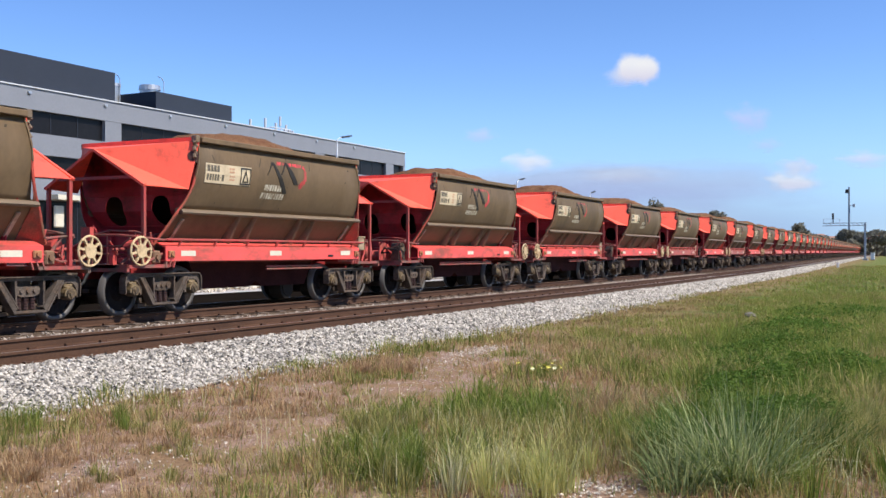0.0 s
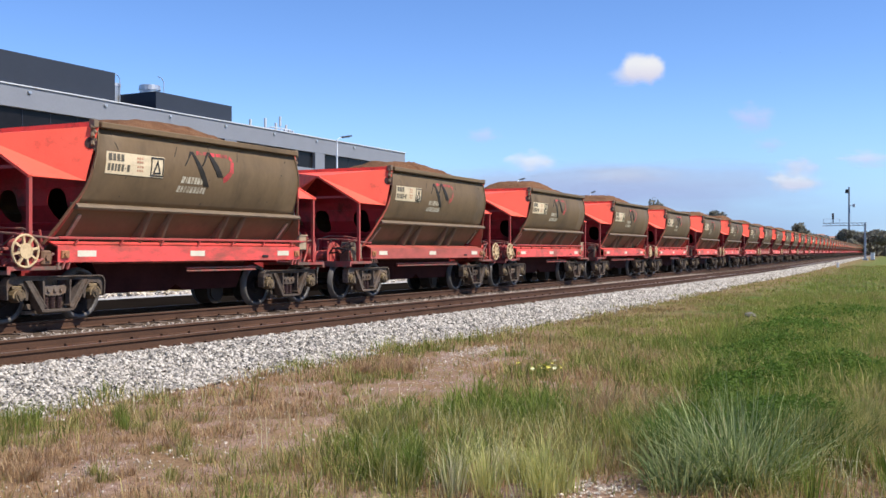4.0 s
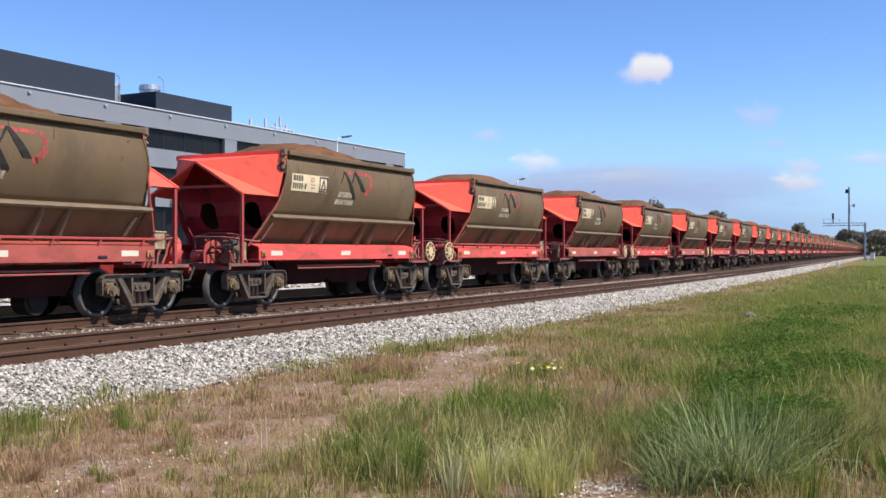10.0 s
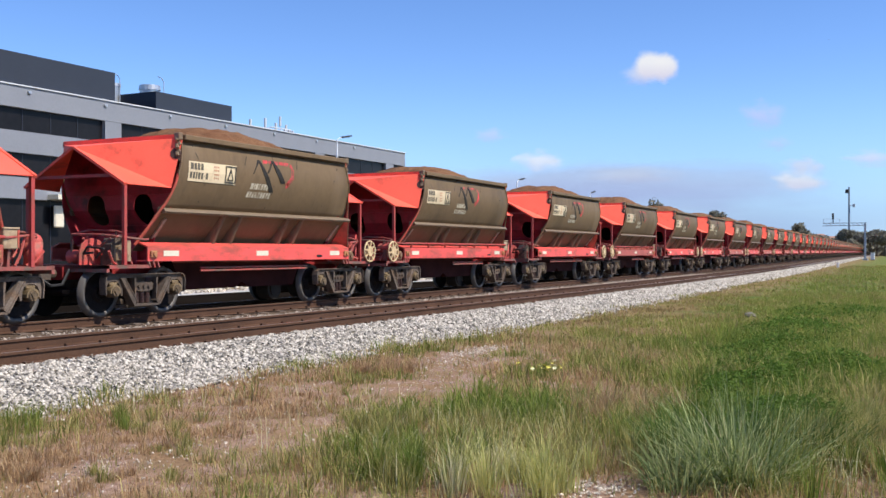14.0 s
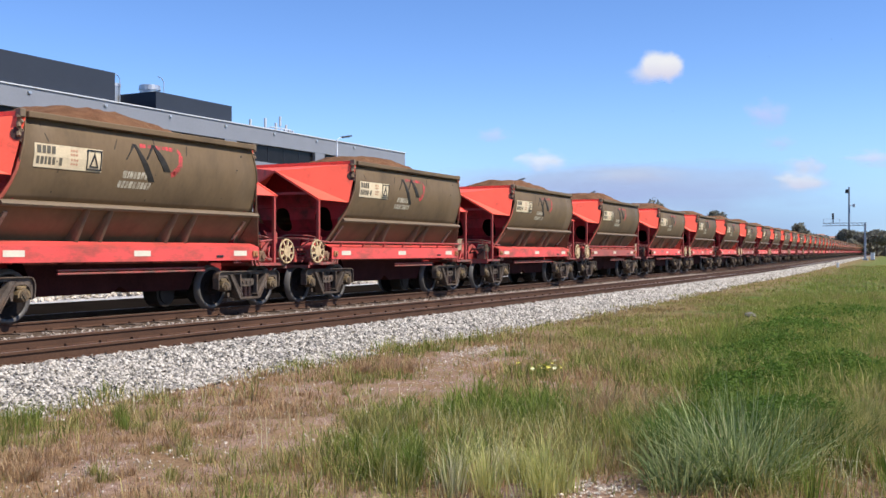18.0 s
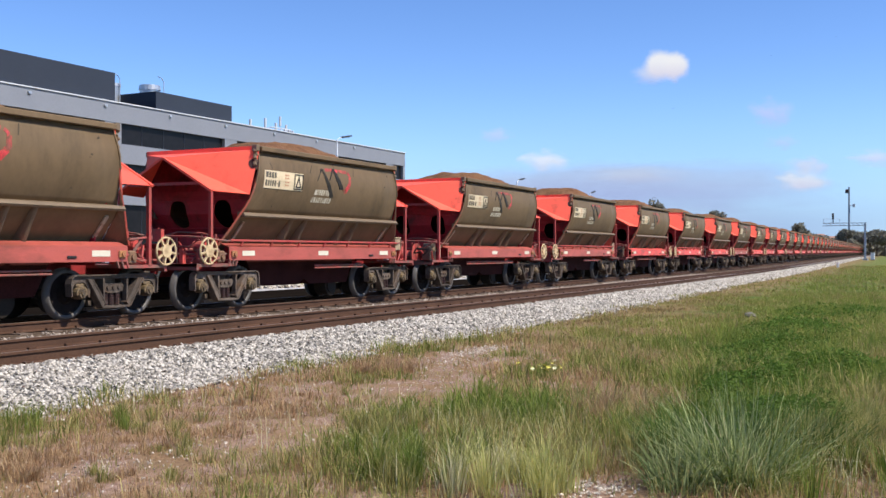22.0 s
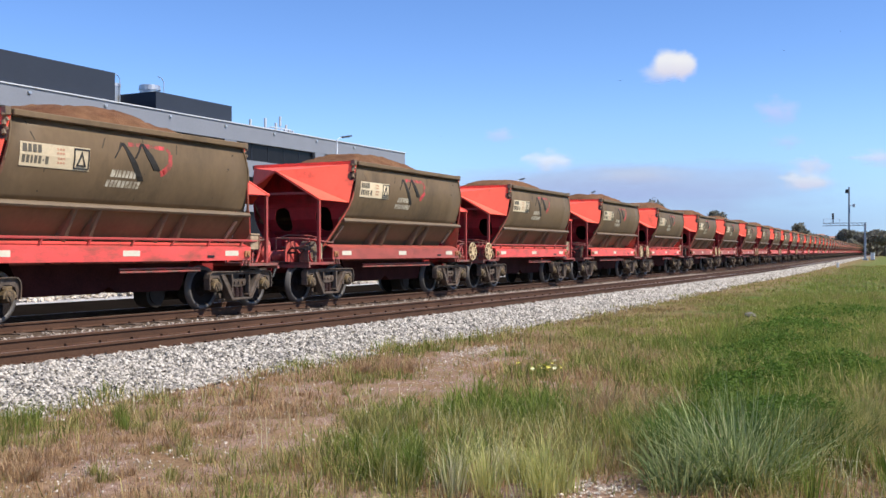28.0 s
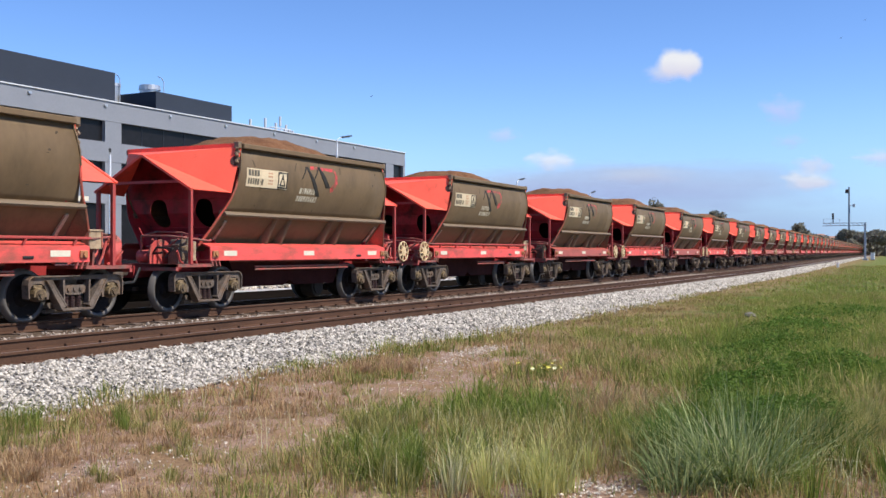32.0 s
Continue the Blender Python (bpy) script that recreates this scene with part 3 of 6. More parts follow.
        for z0, marks in ((2.9, (.085, .07, .075, .075)), (2.715, (.06, .06, .045, .06, .06, .03, .065))):
            x0 = -2.84
            for wd in marks:
                z1 = z0 + (.025 if wd == .03 else .13)
                lift = .05 if wd == .03 else 0
                slab(bm, ((x0, z0 + lift), (x0 + wd, z0 + lift), (x0 + wd, z1 + lift), (x0, z1 + lift)), .012, .015)
                x0 += wd + .028
        tagged(part("plate_mark", bm, PLATE_INK, plate), kind="stuff")
        bm = B()
        for k, (a, z0) in enumerate(((-2.12, 2.97), (-2.12, 2.9), (-2.1, 2.81), (-2.1, 2.74))):
            for q in range(3):
                slab(bm, ((a + .06 * q, z0), (a + .06 * q + .042, z0), (a + .06 * q + .042, z0 + .035), (a + .06 * q, z0 + .035)), .012, .014)
        tagged(part("small_mark", bm, FADED_RED, plate), kind="stuff")
        bm = B()
        for x0, x1, z0, z1 in ((-1.745, -1.72, 2.68, 2.86), (-1.745, -1.72, 2.86, 3.04), (-1.42, -1.395, 2.68, 2.86), (-1.42, -1.395, 2.86, 3.04), (-1.72, -1.42, 3.015, 3.04), (-1.72, -1.42, 2.68, 2.705)):
            slab(bm, ((x0, z0), (x1, z0), (x1, z1), (x0, z1)), .019, .023)
        slab(bm, ((-1.68, 2.735), (-1.645, 2.735), (-1.565, 2.93), (-1.57, 3.0)), .019, .023)
        slab(bm, ((-1.46, 2.735), (-1.495, 2.735), (-1.575, 2.93), (-1.57, 3.0)), .0195, .0235)
        slab(bm, ((-1.68, 2.73), (-1.46, 2.73), (-1.475, 2.755), (-1.665, 2.755)), .02, .024)
        tagged(part("plate_symbol", bm, BLACKP, plate), kind="stuff")
        for x0, z0, x1, z1, w0, w1, l0 in ((-.57, 3.25, -.78, 2.94, .09, .03, .005), (-.56, 3.25, -.05, 2.57, .07, .16, .007), (-.07, 3.27, -.25, 2.98, .08, .04, .009), (-.06, 3.28, .33, 2.79, .07, .18, .011)):
            bm = B()
            rows = []
            for k in range(9):
                f = k / 8
                xc, z, h = x0 + (x1 - x0) * f, z0 + (z1 - z0) * f, (w0 + (w1 - w0) * min(1, f * 2)) / 2
                rows.append([bm.verts.new(P(xc + d, z, l)) for l in (l0, l0 - .012) for d in (-h, h)])
            for a, b in zip(rows, rows[1:]):
                for q in ((0, 1), (1, 3), (3, 2), (2, 0)):
                    bm.faces.new((a[q[0]], a[q[1]], b[q[1]], b[q[0]]))
            bm.faces.new([rows[0][q] for q in (0, 1, 3, 2)]), bm.faces.new([rows[-1][q] for q in (0, 2, 3, 1)])
            part("emblem_stroke", bm, EMBLEM, w, "weathered dark emblem stroke")
        bm = B()
        for q in range(5):
            x0 = -.42 + .2 * q
            slab(bm, ((x0, 3.19 + .02 * (q % 2)), (x0 + .16 + .03 * (q % 2), 3.2), (x0 + .17, 3.275), (x0, 3.27)), .003, .0045)
        for quad in (((.58, 3.2), (.68, 3.12), (.72, 3.17), (.62, 3.26)), ((.64, 3.13), (.63, 2.9), (.74, 2.89), (.75, 3.13)), ((.61, 2.94), (.47, 2.81), (.55, 2.7), (.71, 2.86)), ((.42, 2.79), (.55, 2.82), (.56, 2.72), (.46, 2.68))):
            slab(bm, quad, .003, .0045)
        tagged(part("emblem_accent", bm, REDP, w, "faded red emblem stroke"), kind="stuff")
        bm = B()
        for marks, z0, x0, h in (((.1, .035, .075, .065, .07, .08, .06), 2.605, -.84, .13), ((.075, .065, .065, .08, .075, .075, .07, .065, .065), 2.425, -.91, .125)):
            for wd in marks:
                slab(bm, ((x0, z0), (x0 + wd, z0), (x0 + wd + .025, z0 + h), (x0 + .025, z0 + h)), .004, .006)
                x0 += wd + .025
        tagged(part("emblem_dash", bm, DASH, w), kind="stuff")
        # run-off streaks down the sheet
        bm = B()
        for x0, z0, x1, z1 in ((2.62, 3.3, 2.42, 2.95), (2.4, 2.92, 2.1, 2.35), (-2.75, 3.4, -2.6, 3.1), (-2.35, 2.64, -2.37, 2.25), (-.02, 2.56, -.08, 2.2), (-.05, 3.4, -.04, 3.3), (.02, 3.25, .0, 2.7), (-1.0, 3.3, -1.1, 3.1), (.9, 3.35, .86, 3.15)):
            wd = .06 if x0 > 2 else .03
            slab(bm, ((x0, z0), (x0 + wd * .8, z0), (x1 + wd, z1), (x1, z1)), .002, .003)
        tagged(part("streak", bm, STREAK, w), kind="stuff")
        # lashing chains at the hood corners
        for e in (-1, 1):
            bm = B()
            for k in range(6):
                z = 3.52 - k * .075
                rod(bm, (e * 3.12, s * 1.54, z), (e * (3.12 + .035 * (-1) ** k), s * 1.59, z - .085), .04, 6)
            box(bm, *sorted((e * 3.04, e * 3.16)), *sorted((s * 1.5, s * 1.63)), 3.46, 3.6, bevel=.01)
            part("lashing_chain", bm, OLIVE_LT, w, "rusty hanging chain")
    for e in (-1, 1):
        def X(x):
            return e * x
        for s in (-1, 1):
            bm = B()
            sheet(bm, [[(X(4.31), 0, 3.28), (X(3.04), 0, 3.5), (X(3.04), s * 1.62, 3.5)],
                       [(X(4.31), 0, 3.28), (X(3.04), s * 1.62, 3.5), (X(3.27), s * 1.53, 2.5)],
                       [(X(4.31), 0, 3.28), (X(3.27), s * 1.53, 2.5), (X(4.31), s * 1.32, 2.53)]], 0.015)
            part("hood_panel", bm, RED, w, "bright red sheet hood")
            # Dark disc on the hood stands in for the chain's cast shadow.
            if s == side:
                p0, p1, p2 = Vector((X(4.31), 0, 3.28)), Vector((X(3.04), s * 1.62, 3.5)), Vector((X(3.27), s * 1.53, 2.5))
                nrm = (p1 - p0).cross(p2 - p0).normalized()
                nrm = nrm if nrm.y * s > 0 else -nrm
                ctr = p0 * .03 + p1 * .66 + p2 * .31
                bm = B()
                rod(bm, ctr - nrm * .01, ctr + nrm * .012, .11, 14)
                part("lashing_eye", bm, RUST_SHADOW_DK, w, "dark disc put in for the lashing chain's shadow")
            bm = B()
            bar(bm, (X(4.31), 0, 3.27), (X(4.31), s * 1.33, 2.52), 0.05, 0.07, (1, 0, 0))
            part("gable_frame", bm, RED, w)
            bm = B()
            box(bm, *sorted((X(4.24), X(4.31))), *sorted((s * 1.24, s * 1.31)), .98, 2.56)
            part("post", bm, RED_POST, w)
            if s == side:
                runs = ([(X(4.5), s * .15, 1.0), (X(4.5), s * .15, 1.57), (X(4.5), s * .9, 1.56), (X(4.42), s * 1.22, 1.53), (X(3.75), s * 1.3, 1.47), (X(3.68), s * 1.32, 1.48)],
                        [(X(4.46), s * .15, 1.57), (X(4.2), s * .3, 1.66), (X(4.0), s * .8, 1.64), (X(4.1), s * 1.15, 1.58), (X(4.42), s * 1.2, 1.53)],
                        [(X(4.5), s * .3, 1.35), (X(4.5), s * .9, 1.35), (X(4.5), s * 1.15, 1.5)])
                for run, r in zip(runs, (.022, .02, .016)):
                    bm = B()
                    pipe(bm, run, r, 6)
                    part("handrail", bm, RED_DIRTY, w)
                for x0, y0, z0 in ((4.5, .55, 1.57), (4.0, .8, 1.64)):
                    bm = B()
                    rod(bm, (X(x0), s * y0, 1.0), (X(x0), s * y0, z0), .02, 6)
                    part("rail_post", bm, RED_DIRTY, w)
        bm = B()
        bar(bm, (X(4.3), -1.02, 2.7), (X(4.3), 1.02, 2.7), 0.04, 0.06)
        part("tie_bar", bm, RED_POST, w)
        bm = B()
        bar(bm, (X(3.06), -1.58, 3.52), (X(3.06), 1.58, 3.52), 0.07, 0.11)
        part("end_rim", bm, RED, w)
        # end sheet with two openings in it
        zs = [3.45, 2.6] + [2.09 + .31 * math.cos(k * math.pi / 10) for k in range(11)] + [1.0]

        def half(z):
            return float(np.interp(z, (1.0, 2.0, 2.2, 2.6, 3.45), (.46, 1.31, 1.38, 1.54, 1.55)))

        def back(z):
            return X(float(np.interp(z, (1.0, 2.1, 2.6, 3.45), (2.35, 3.1, 3.12, 3.06))))

        def hole(z):
            return .25 * max(0.0, 1 - abs((z - 2.09) / .31) ** 2.6) ** (1 / 2.6)

        bands = []
        for z0, z1 in zip(zs, zs[1:]):
            h0, h1 = half(z0), half(z1)
            spans = ((-h0, h0, -h1, h1),)
            if max(hole(z0), hole(z1)) > .02:
                k0, k1, c = hole(z0), hole(z1), .64
                spans = ((-h0, -c - k0, -h1, -c - k1), (-c + k0, c - k0, -c + k1, c - k1), (c + k0, h0, c + k1, h1))
            for p, q, p1, q1 in spans:
                bands.append([(back(z0), p, z0), (back(z0), q, z0), (back(z1), q1, z1), (back(z1), p1, z1)])
        bm = B()
        sheet(bm, bands, 0.02)
        part("end_sheet", bm, RED_END, w, "deep red end sheet under the hood with two dark openings")
        bm = B()
        sheet(bm, [[(X(2.98), -1.52, 3.36), (X(2.98), 1.52, 3.36), (X(1.5), 1.25, 2.0), (X(1.5), -1.25, 2.0)], [(X(1.5), -1.25, 2.0), (X(1.5), 1.25, 2.0), (X(.9), .5, 1.1), (X(.9), -.5, 1.1)]], .015)
        part("slope_sheet", bm, OLIVE_DK, w)
        bm = B()
        box(bm, *sorted((X(3.14), X(3.18))), -1.0, 1.0, .985, 1.62, bevel=.012)
        for y in (-.6, 0, .6):
            box(bm, *sorted((X(3.18), X(3.26))), y - .03, y + .03, .985, 1.58)
        part("bulkhead", bm, RED_END, w, "low red bulkhead with stiffeners")
        bm = B()
        box(bm, *sorted((X(3.6), X(4.75))), -1.3, 1.3, 0.92, 0.985)
        box(bm, *sorted((X(4.68), X(4.75))), -1.3, 1.3, 0.85, 0.99)
        part("end_deck", bm, RED_DIRTY, w)
        bm = B()
        box(bm, *sorted((X(3.7), X(4.8))), -.22, .22, 0.7, 0.95)
        part("draft_gear", bm, UNDER, w)
        bm = B()
        rod(bm, (X(4.8), 0, .82), (X(5.1), 0, .82), 0.09, 8)
        box(bm, *sorted((X(4.98), X(5.26))), -.15, .15, .68, .96, bevel=.03)
        box(bm, *sorted((X(5.1), X(5.24))), -.2, .02, .72, .92, bevel=.03)
        part("coupler", bm, BOGIE, w)
        bm = B()
        pipe(bm, [(X(4.75), .35 * side, .9), (X(4.95), .38 * side, .62), (X(5.15), .3 * side, .6), (X(5.24), .1 * side, .75)], .03, 6)
        part("brake_hose", bm, BLACKP, w)
        if e < 0:
            handwheel(w, -4.41 if side < 0 else -4.69, side * 1.34, side)
            bm = B()
            rod(bm, (-4.15, side * .75, 1.34), (-4.15, side * 1.1, 1.34), .13, 12)
            rod(bm, (-4.15, side * 1.1, 1.34), (-4.15, side * 1.13, 1.34), .075, 10)
            part("brake_cylinder", bm, RED_GEAR, w, "dusty red brake cylinder")
            bm = B()
            box(bm, -4.62, -4.52, side * .1 - .12, side * .1 + .12, 1.45, 1.72)
            part("lever_plate", bm, RED_GEAR, w)
            bm = B()
            box(bm, -4.6, -4.5, side * .75 - .05, side * .75 + .05, .98, 1.3)
            part("brake_lever", bm, RED_GEAR, w)
            bm = B()
            box(bm, -4.3, -3.9, *sorted((side * .6, side * 1.2)), .98, 1.12, bevel=.03)
            part("brake_bracket", bm, RED_GEAR, w)
            bm = B()
            pipe(bm, [(-4.6, side * 1.2, 1.08), (-4.1, side * 1.25, 1.06), (-3.7, side * 1.22, 1.2)], .025, 6)
            part("air_pipe", bm, RED_DIRTY, w)
            bm = B()
            pipe(bm, [(-4.6, side * .4, 1.2), (-4.2, side * .9, 1.18), (-3.8, side * .9, 1.22)], .02, 6)
            part("air_pipe", bm, RED_DIRTY, w)
            for k, (x0, y0, z0, x1, y1, z1) in enumerate(((-3.8, 1.2, 1.05, -4.15, 1.22, 1.5), (-3.85, 1.05, 1.0, -3.9, 1.1, 1.62), (-4.55, .95, 1.0, -4.1, 1.0, 1.5), (-4.0, .5, 1.0, -4.5, .6, 1.45), (-3.8, .8, 1.4, -4.6, .85, 1.28), (-4.2, 1.25, 1.02, -4.2, 1.2, 1.36))):
                bm = B()
                pipe(bm, [(x0, side * y0, z0), ((x0 + x1) / 2 + .06, side * (y0 + y1) / 2, (z0 + z1) / 2 - .05), (x1, side * y1, z1)], .022 if k % 2 else .032, 6)
                part("brake_rod", bm, RED_GEAR if k % 2 else RED_DIRTY, w)
            bm = B()
            box(bm, -3.98, -3.76, *sorted((side * .95, side * 1.26)), 1.0, 1.26, bevel=.03)
            rod(bm, (-3.87, side * 1.26, 1.13), (-3.87, side * 1.3, 1.13), .06, 8)
            part("relay_valve", bm, BOXDIRT, w, "dusty brown brake valve")
        else:
            for x0, y0, z0, x1, y1, z1 in ((4.0, 1.2, 1.0, 4.2, 1.2, 1.5), (3.98, .9, 1.05, 4.6, .7, 1.4), (4.1, .3, 1.0, 4.55, .5, 1.5), (4.3, 1.1, 1.0, 4.6, 1.2, 1.25)):
                bm = B()
                pipe(bm, [(x0, side * y0, z0), ((x0 + x1) / 2, side * (y0 + y1) / 2, (z0 + z1) / 2 - .08), (x1, side * y1, z1)], .024, 6)
                part("brake_rod", bm, RED_GEAR, w)
            if side < 0:
                bm = B()
                box(bm, 3.69, 4.0, *sorted((side * 1.08, side * 1.29)), 1.28, 1.63, bevel=.015)
                valve = part("valve_box", bm, BOXTAN, w, "dusty tan steel valve box")
                bm = B()
                box(bm, 3.68, 4.01, *sorted((side * 1.06, side * 1.31)), 1.61, 1.645, bevel=.008)
                part("box_lid", bm, BOXTAN, valve)
                bm = B()
                box(bm, 3.97, 4.005, *sorted((side * 1.291, side * 1.3)), 1.3, 1.6)
                part("hinge", bm, GUSSET, valve)
                bm = B()
                bar(bm, (3.85, side * 1.15, .98), (3.85, side * 1.18, 1.29), .12, .05, (1, 0, 0))
                part("box_bracket", bm, RED_DIRTY, w)
                bm = B()
                rod(bm, (4.55, side * 1.0, .985), (4.55, side * 1.0, 1.4), .16, 16)
                bmesh.ops.create_uvsphere(bm, u_segments=16, v_segments=8, radius=.16, matrix=Matrix.Translation((4.55, side * 1.0, 1.4)))
                part("relay_tank", bm, RED_GEAR, w, "upright red tank with a domed top", smooth=True)
            else:
                bm = B()
                prism(bm, [(3.98, .98), (4.36, .98), (4.36, 1.38), (4.25, 1.5), (4.05, 1.5), (3.98, 1.4)], *sorted((side * .75, side * 1.02)))
                valve = part("valve_box", bm, BOGIE, w, "grimy dark steel valve box")
                bm = B()
                box(bm, 4.06, 4.3, *sorted((side * 1.02, side * 1.04)), 1.06, 1.36, bevel=.01)
                part("door", bm, OLIVE_LT, valve)
                bm = B()
                box(bm, 4.06, 4.16, *sorted((side * 1.2, side * 1.24)), 1.05, 1.46, bevel=.01)
                part("tag_plate", bm, BOXTAN, w, "small tan plate by the post")
                bm = B()
                prism(bm, [(4.13, .985), (4.74, .985), (4.74, 1.22), (4.68, 1.38), (4.56, 1.47), (4.4, 1.5), (4.24, 1.46), (4.13, 1.38)], *sorted((side * .57, side * .6)))
                part("guard_plate", bm, RED_GEAR, w, "low red guard plate with a rounded top")
            bm = B()
            rod(bm, (4.42, side * .05, 1.14), (4.42, side * .4, 1.14), .14, 12)
            bmesh.ops.create_uvsphere(bm, u_segments=12, v_segments=8, radius=.14, matrix=Matrix.Translation((4.42, side * .4, 1.14)))
            part("air_tank", bm, RED_GEAR, w, "rounded dull red air tank", smooth=True)
            bm = B()
            pipe(bm, [(4.62, side * .9, 1.12), (4.64, side * 1.12, 1.3), (4.64, side * .7, 1.33), (4.64, side * .6, 1.2), (4.64, side * .85, 1.22)], .022, 6)
            part("loose_hose", bm, BLACKP, w)
    bm = B()
    box(bm, -3.6, 3.6, -.3, .3, 0.75, 1.1)
    part("centre_sill", bm, UNDER, w)
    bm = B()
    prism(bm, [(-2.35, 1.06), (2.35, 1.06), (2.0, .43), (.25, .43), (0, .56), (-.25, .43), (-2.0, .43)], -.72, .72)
    part("discharge_chute", bm, CHUTE, w, "red discharge chute, darkened for the shade under the sill")
    for z in (.9, .84):
        bm = B()
        rod(bm, (-.16 if side < 0 else -2.0, side * 1.15, z), (2.15 if side < 0 else 1.95, side * 1.15, z), .02, 6)
        part("brake_pipe", bm, RED_DIRTY, w)
    for x in (1.42, 2.75):
        x = x if side < 0 else -x
        bm = B()
        rod(bm, (x, side * .25, .36), (x, side * .6, .36), .27, 18)
        rod(bm, (x, side * .23, .36), (x, side * .63, .36), .19, 18)
        box(bm, x - .05, x + .05, *sorted((side * .2, side * .5)), .6, .8)
        part("air_reservoir", bm, OLIVE_DK, w)
    part("ore_load", HEAPS[0], None, w, "heaped red-brown iron ore")
    for e in (-1, 1):
        bogie(w, e * 3.54)
    return w


def joined(name, obs, parent, label=""):
    """One mesh out of several parts, for wagons that stay far off."""
    verts, faces, mats, slots = [], [], [], []
    for o in obs:
        m = o.matrix_basis if o.parent and o.parent.parent is None else o.parent.matrix_basis @ o.matrix_basis
        k = len(verts)
        verts += [m @ v.co for v in o.data.vertices]
        for p in o.data.polygons:
            mt = o.data.materials[p.material_index]
            if mt not in mats:
                mats.append(mt)
            faces.append([k + i for i in p.vertices])
            slots.append(mats.index(mt))
    me = bpy.data.meshes.new(name)
    me.from_pydata(verts, [], faces)
    for mt in mats:
        me.materials.append(mt)
    me.polygons.foreach_set("material_index", slots)
    return part(name, me, None, parent, label)


FAR_PARTS = {"hopper": ("hopper_side", "lower_hopper", "ridge_beam", "top_rim", "rib", "edge_flange", "edge_strip", "end_gusset"), "hood": ("hood_panel", "gable_frame", "tie_bar", "end_rim", "lashing_eye", "lashing_chain"),
             "end_platform": ("post", "end_sheet", "slope_sheet", "bulkhead", "end_deck", "handrail", "valve_box"), "underframe": ("side_sill", "side_rail", "centre_sill", "discharge_chute", "air_reservoir", "draft_gear", "coupler"),
             "data_plate": ("data_plate",), "reflector": ("reflector",), "ore_load": ("ore_load",), "running_gear": ("bogie", "side_frame", "bearing_cap", "wheelset")}


def far_wagon(side):
    src = wagon(side)
    w = new("ore_wagon")
    kids = src.children_recursive
    for name, kinds in FAR_PARTS.items():
        joined(name, [o for o in kids if o.name.split(".")[0] in kinds], w)
    for o in (*kids, src):
        bpy.data.objects.remove(o)
    return w


AHEAD, BEHIND, NEAR_TO = 39, 31, 9
LBL = "red and ore-brown hopper wagon heaped with iron ore"
kit = {(False, 0): wagon(-1), (False, 1): wagon(1), (True, 0): far_wagon(-1), (True, 1): far_wagon(1)}
for w in kit.values():
    tagged(w, LBL, "ore wagon", "wagons of the ore train")
pos = {0: 0.0}
for i in range(1, AHEAD + 1):
    pos[i] = pos[i - 1] + (GAP_B if i % 2 == 1 else GAP_H)
for i in range(1, BEHIND + 1):
    pos[-i] = pos[-i + 1] - (GAP_H if i % 2 == 1 else GAP_B)
train, used = [], set()
for i in range(-BEHIND, AHEAD + 1):
    key = (i > NEAR_TO, i % 2)
    w = kit[key] if key not in used else copy_thing(kit[key], Matrix())
    used.add(key)
    for o in w.children:
        if o.name.startswith("ore_load") and i <= NEAR_TO:
            o.data = HEAPS[(i * 7 + 3) % 4]
        if o.name.startswith("ore_load") and i % 2:
            o.matrix_basis = pose(0, 0, 0, 0, 0, 180)
    if i == -6:
        bm = B()
        for x0, x1, z0 in ((1.12, 2.99, 3.275), (1.5, 2.3, 3.255)):
            sheet(bm, [[(x0, -hw_at(z0) - .012, z0), (x1, -hw_at(z0) - .012, z0), (x1, -hw_at(z0 + .045) - .012, z0 + .045), (x0, -hw_at(z0 + .045) - .012, z0 + .045)]], .004)
        part("pale_scrape", bm, PALE_RIB, w, "pale scrape along the upper side")
    train.append((i, w))


def travelled(t):
    """Metres the train has run, with the small unevenness of its going."""
    k = np.interp(t, (0, 1, 2, 3, 6, 7, 8, 9, 10, 32), (0, .06, .19, .24, .02, .02, -.34, -.32, .05, .02))
    return 9.857 * t - 0.0082 * t * t + float(k)


def on_track(x):
    return pose(x, TRAIN_Y + bend(x), RT, 0, 0, math.degrees(math.atan(slope(x))))


def rolling(sets, x, sign):
    """Turn wheelsets at the rate the train runs; alike ones share the keys."""
    rows, n = [], 480
    for k in range(n + 1):
        t = 32.0 * k / n
        rows.append((t, pose(x, 0, .46) @ Matrix.Rotation(sign * travelled(t) / .46, 4, "Y")))
    lead = sets[0]
    walk(lead, rows)
    for o in sets[1:]:
        o.rotation_mode = "QUATERNION"
        keys = o.animation_data_create()
        keys.action = lead.animation_data.action
        keys.action_slot = lead.animation_data.action_slot


def motions():
    for b, rows in flock:
        walk(b, rows)
    groups = {}
    for i, w in train:
        turn = pose(0, 0, 0, 0, 0, 180 if i % 2 else 0)
        walk(w, [(t, on_track(19.13 + pos[i] + travelled(t)) @ turn) for t in range(0, 33)])
        for o in w.children_recursive:
            if o.name.startswith("wheelset"):
                groups.setdefault((round(o.matrix_basis.translation.x, 2), -1 if i % 2 else 1), []).append(o)
    for (x, sign), sets in groups.items():
        rolling(sets, x, sign)
    for ob, a, b in DRIFT:
        walk(ob, [(0.0, a), (32.0, b)])


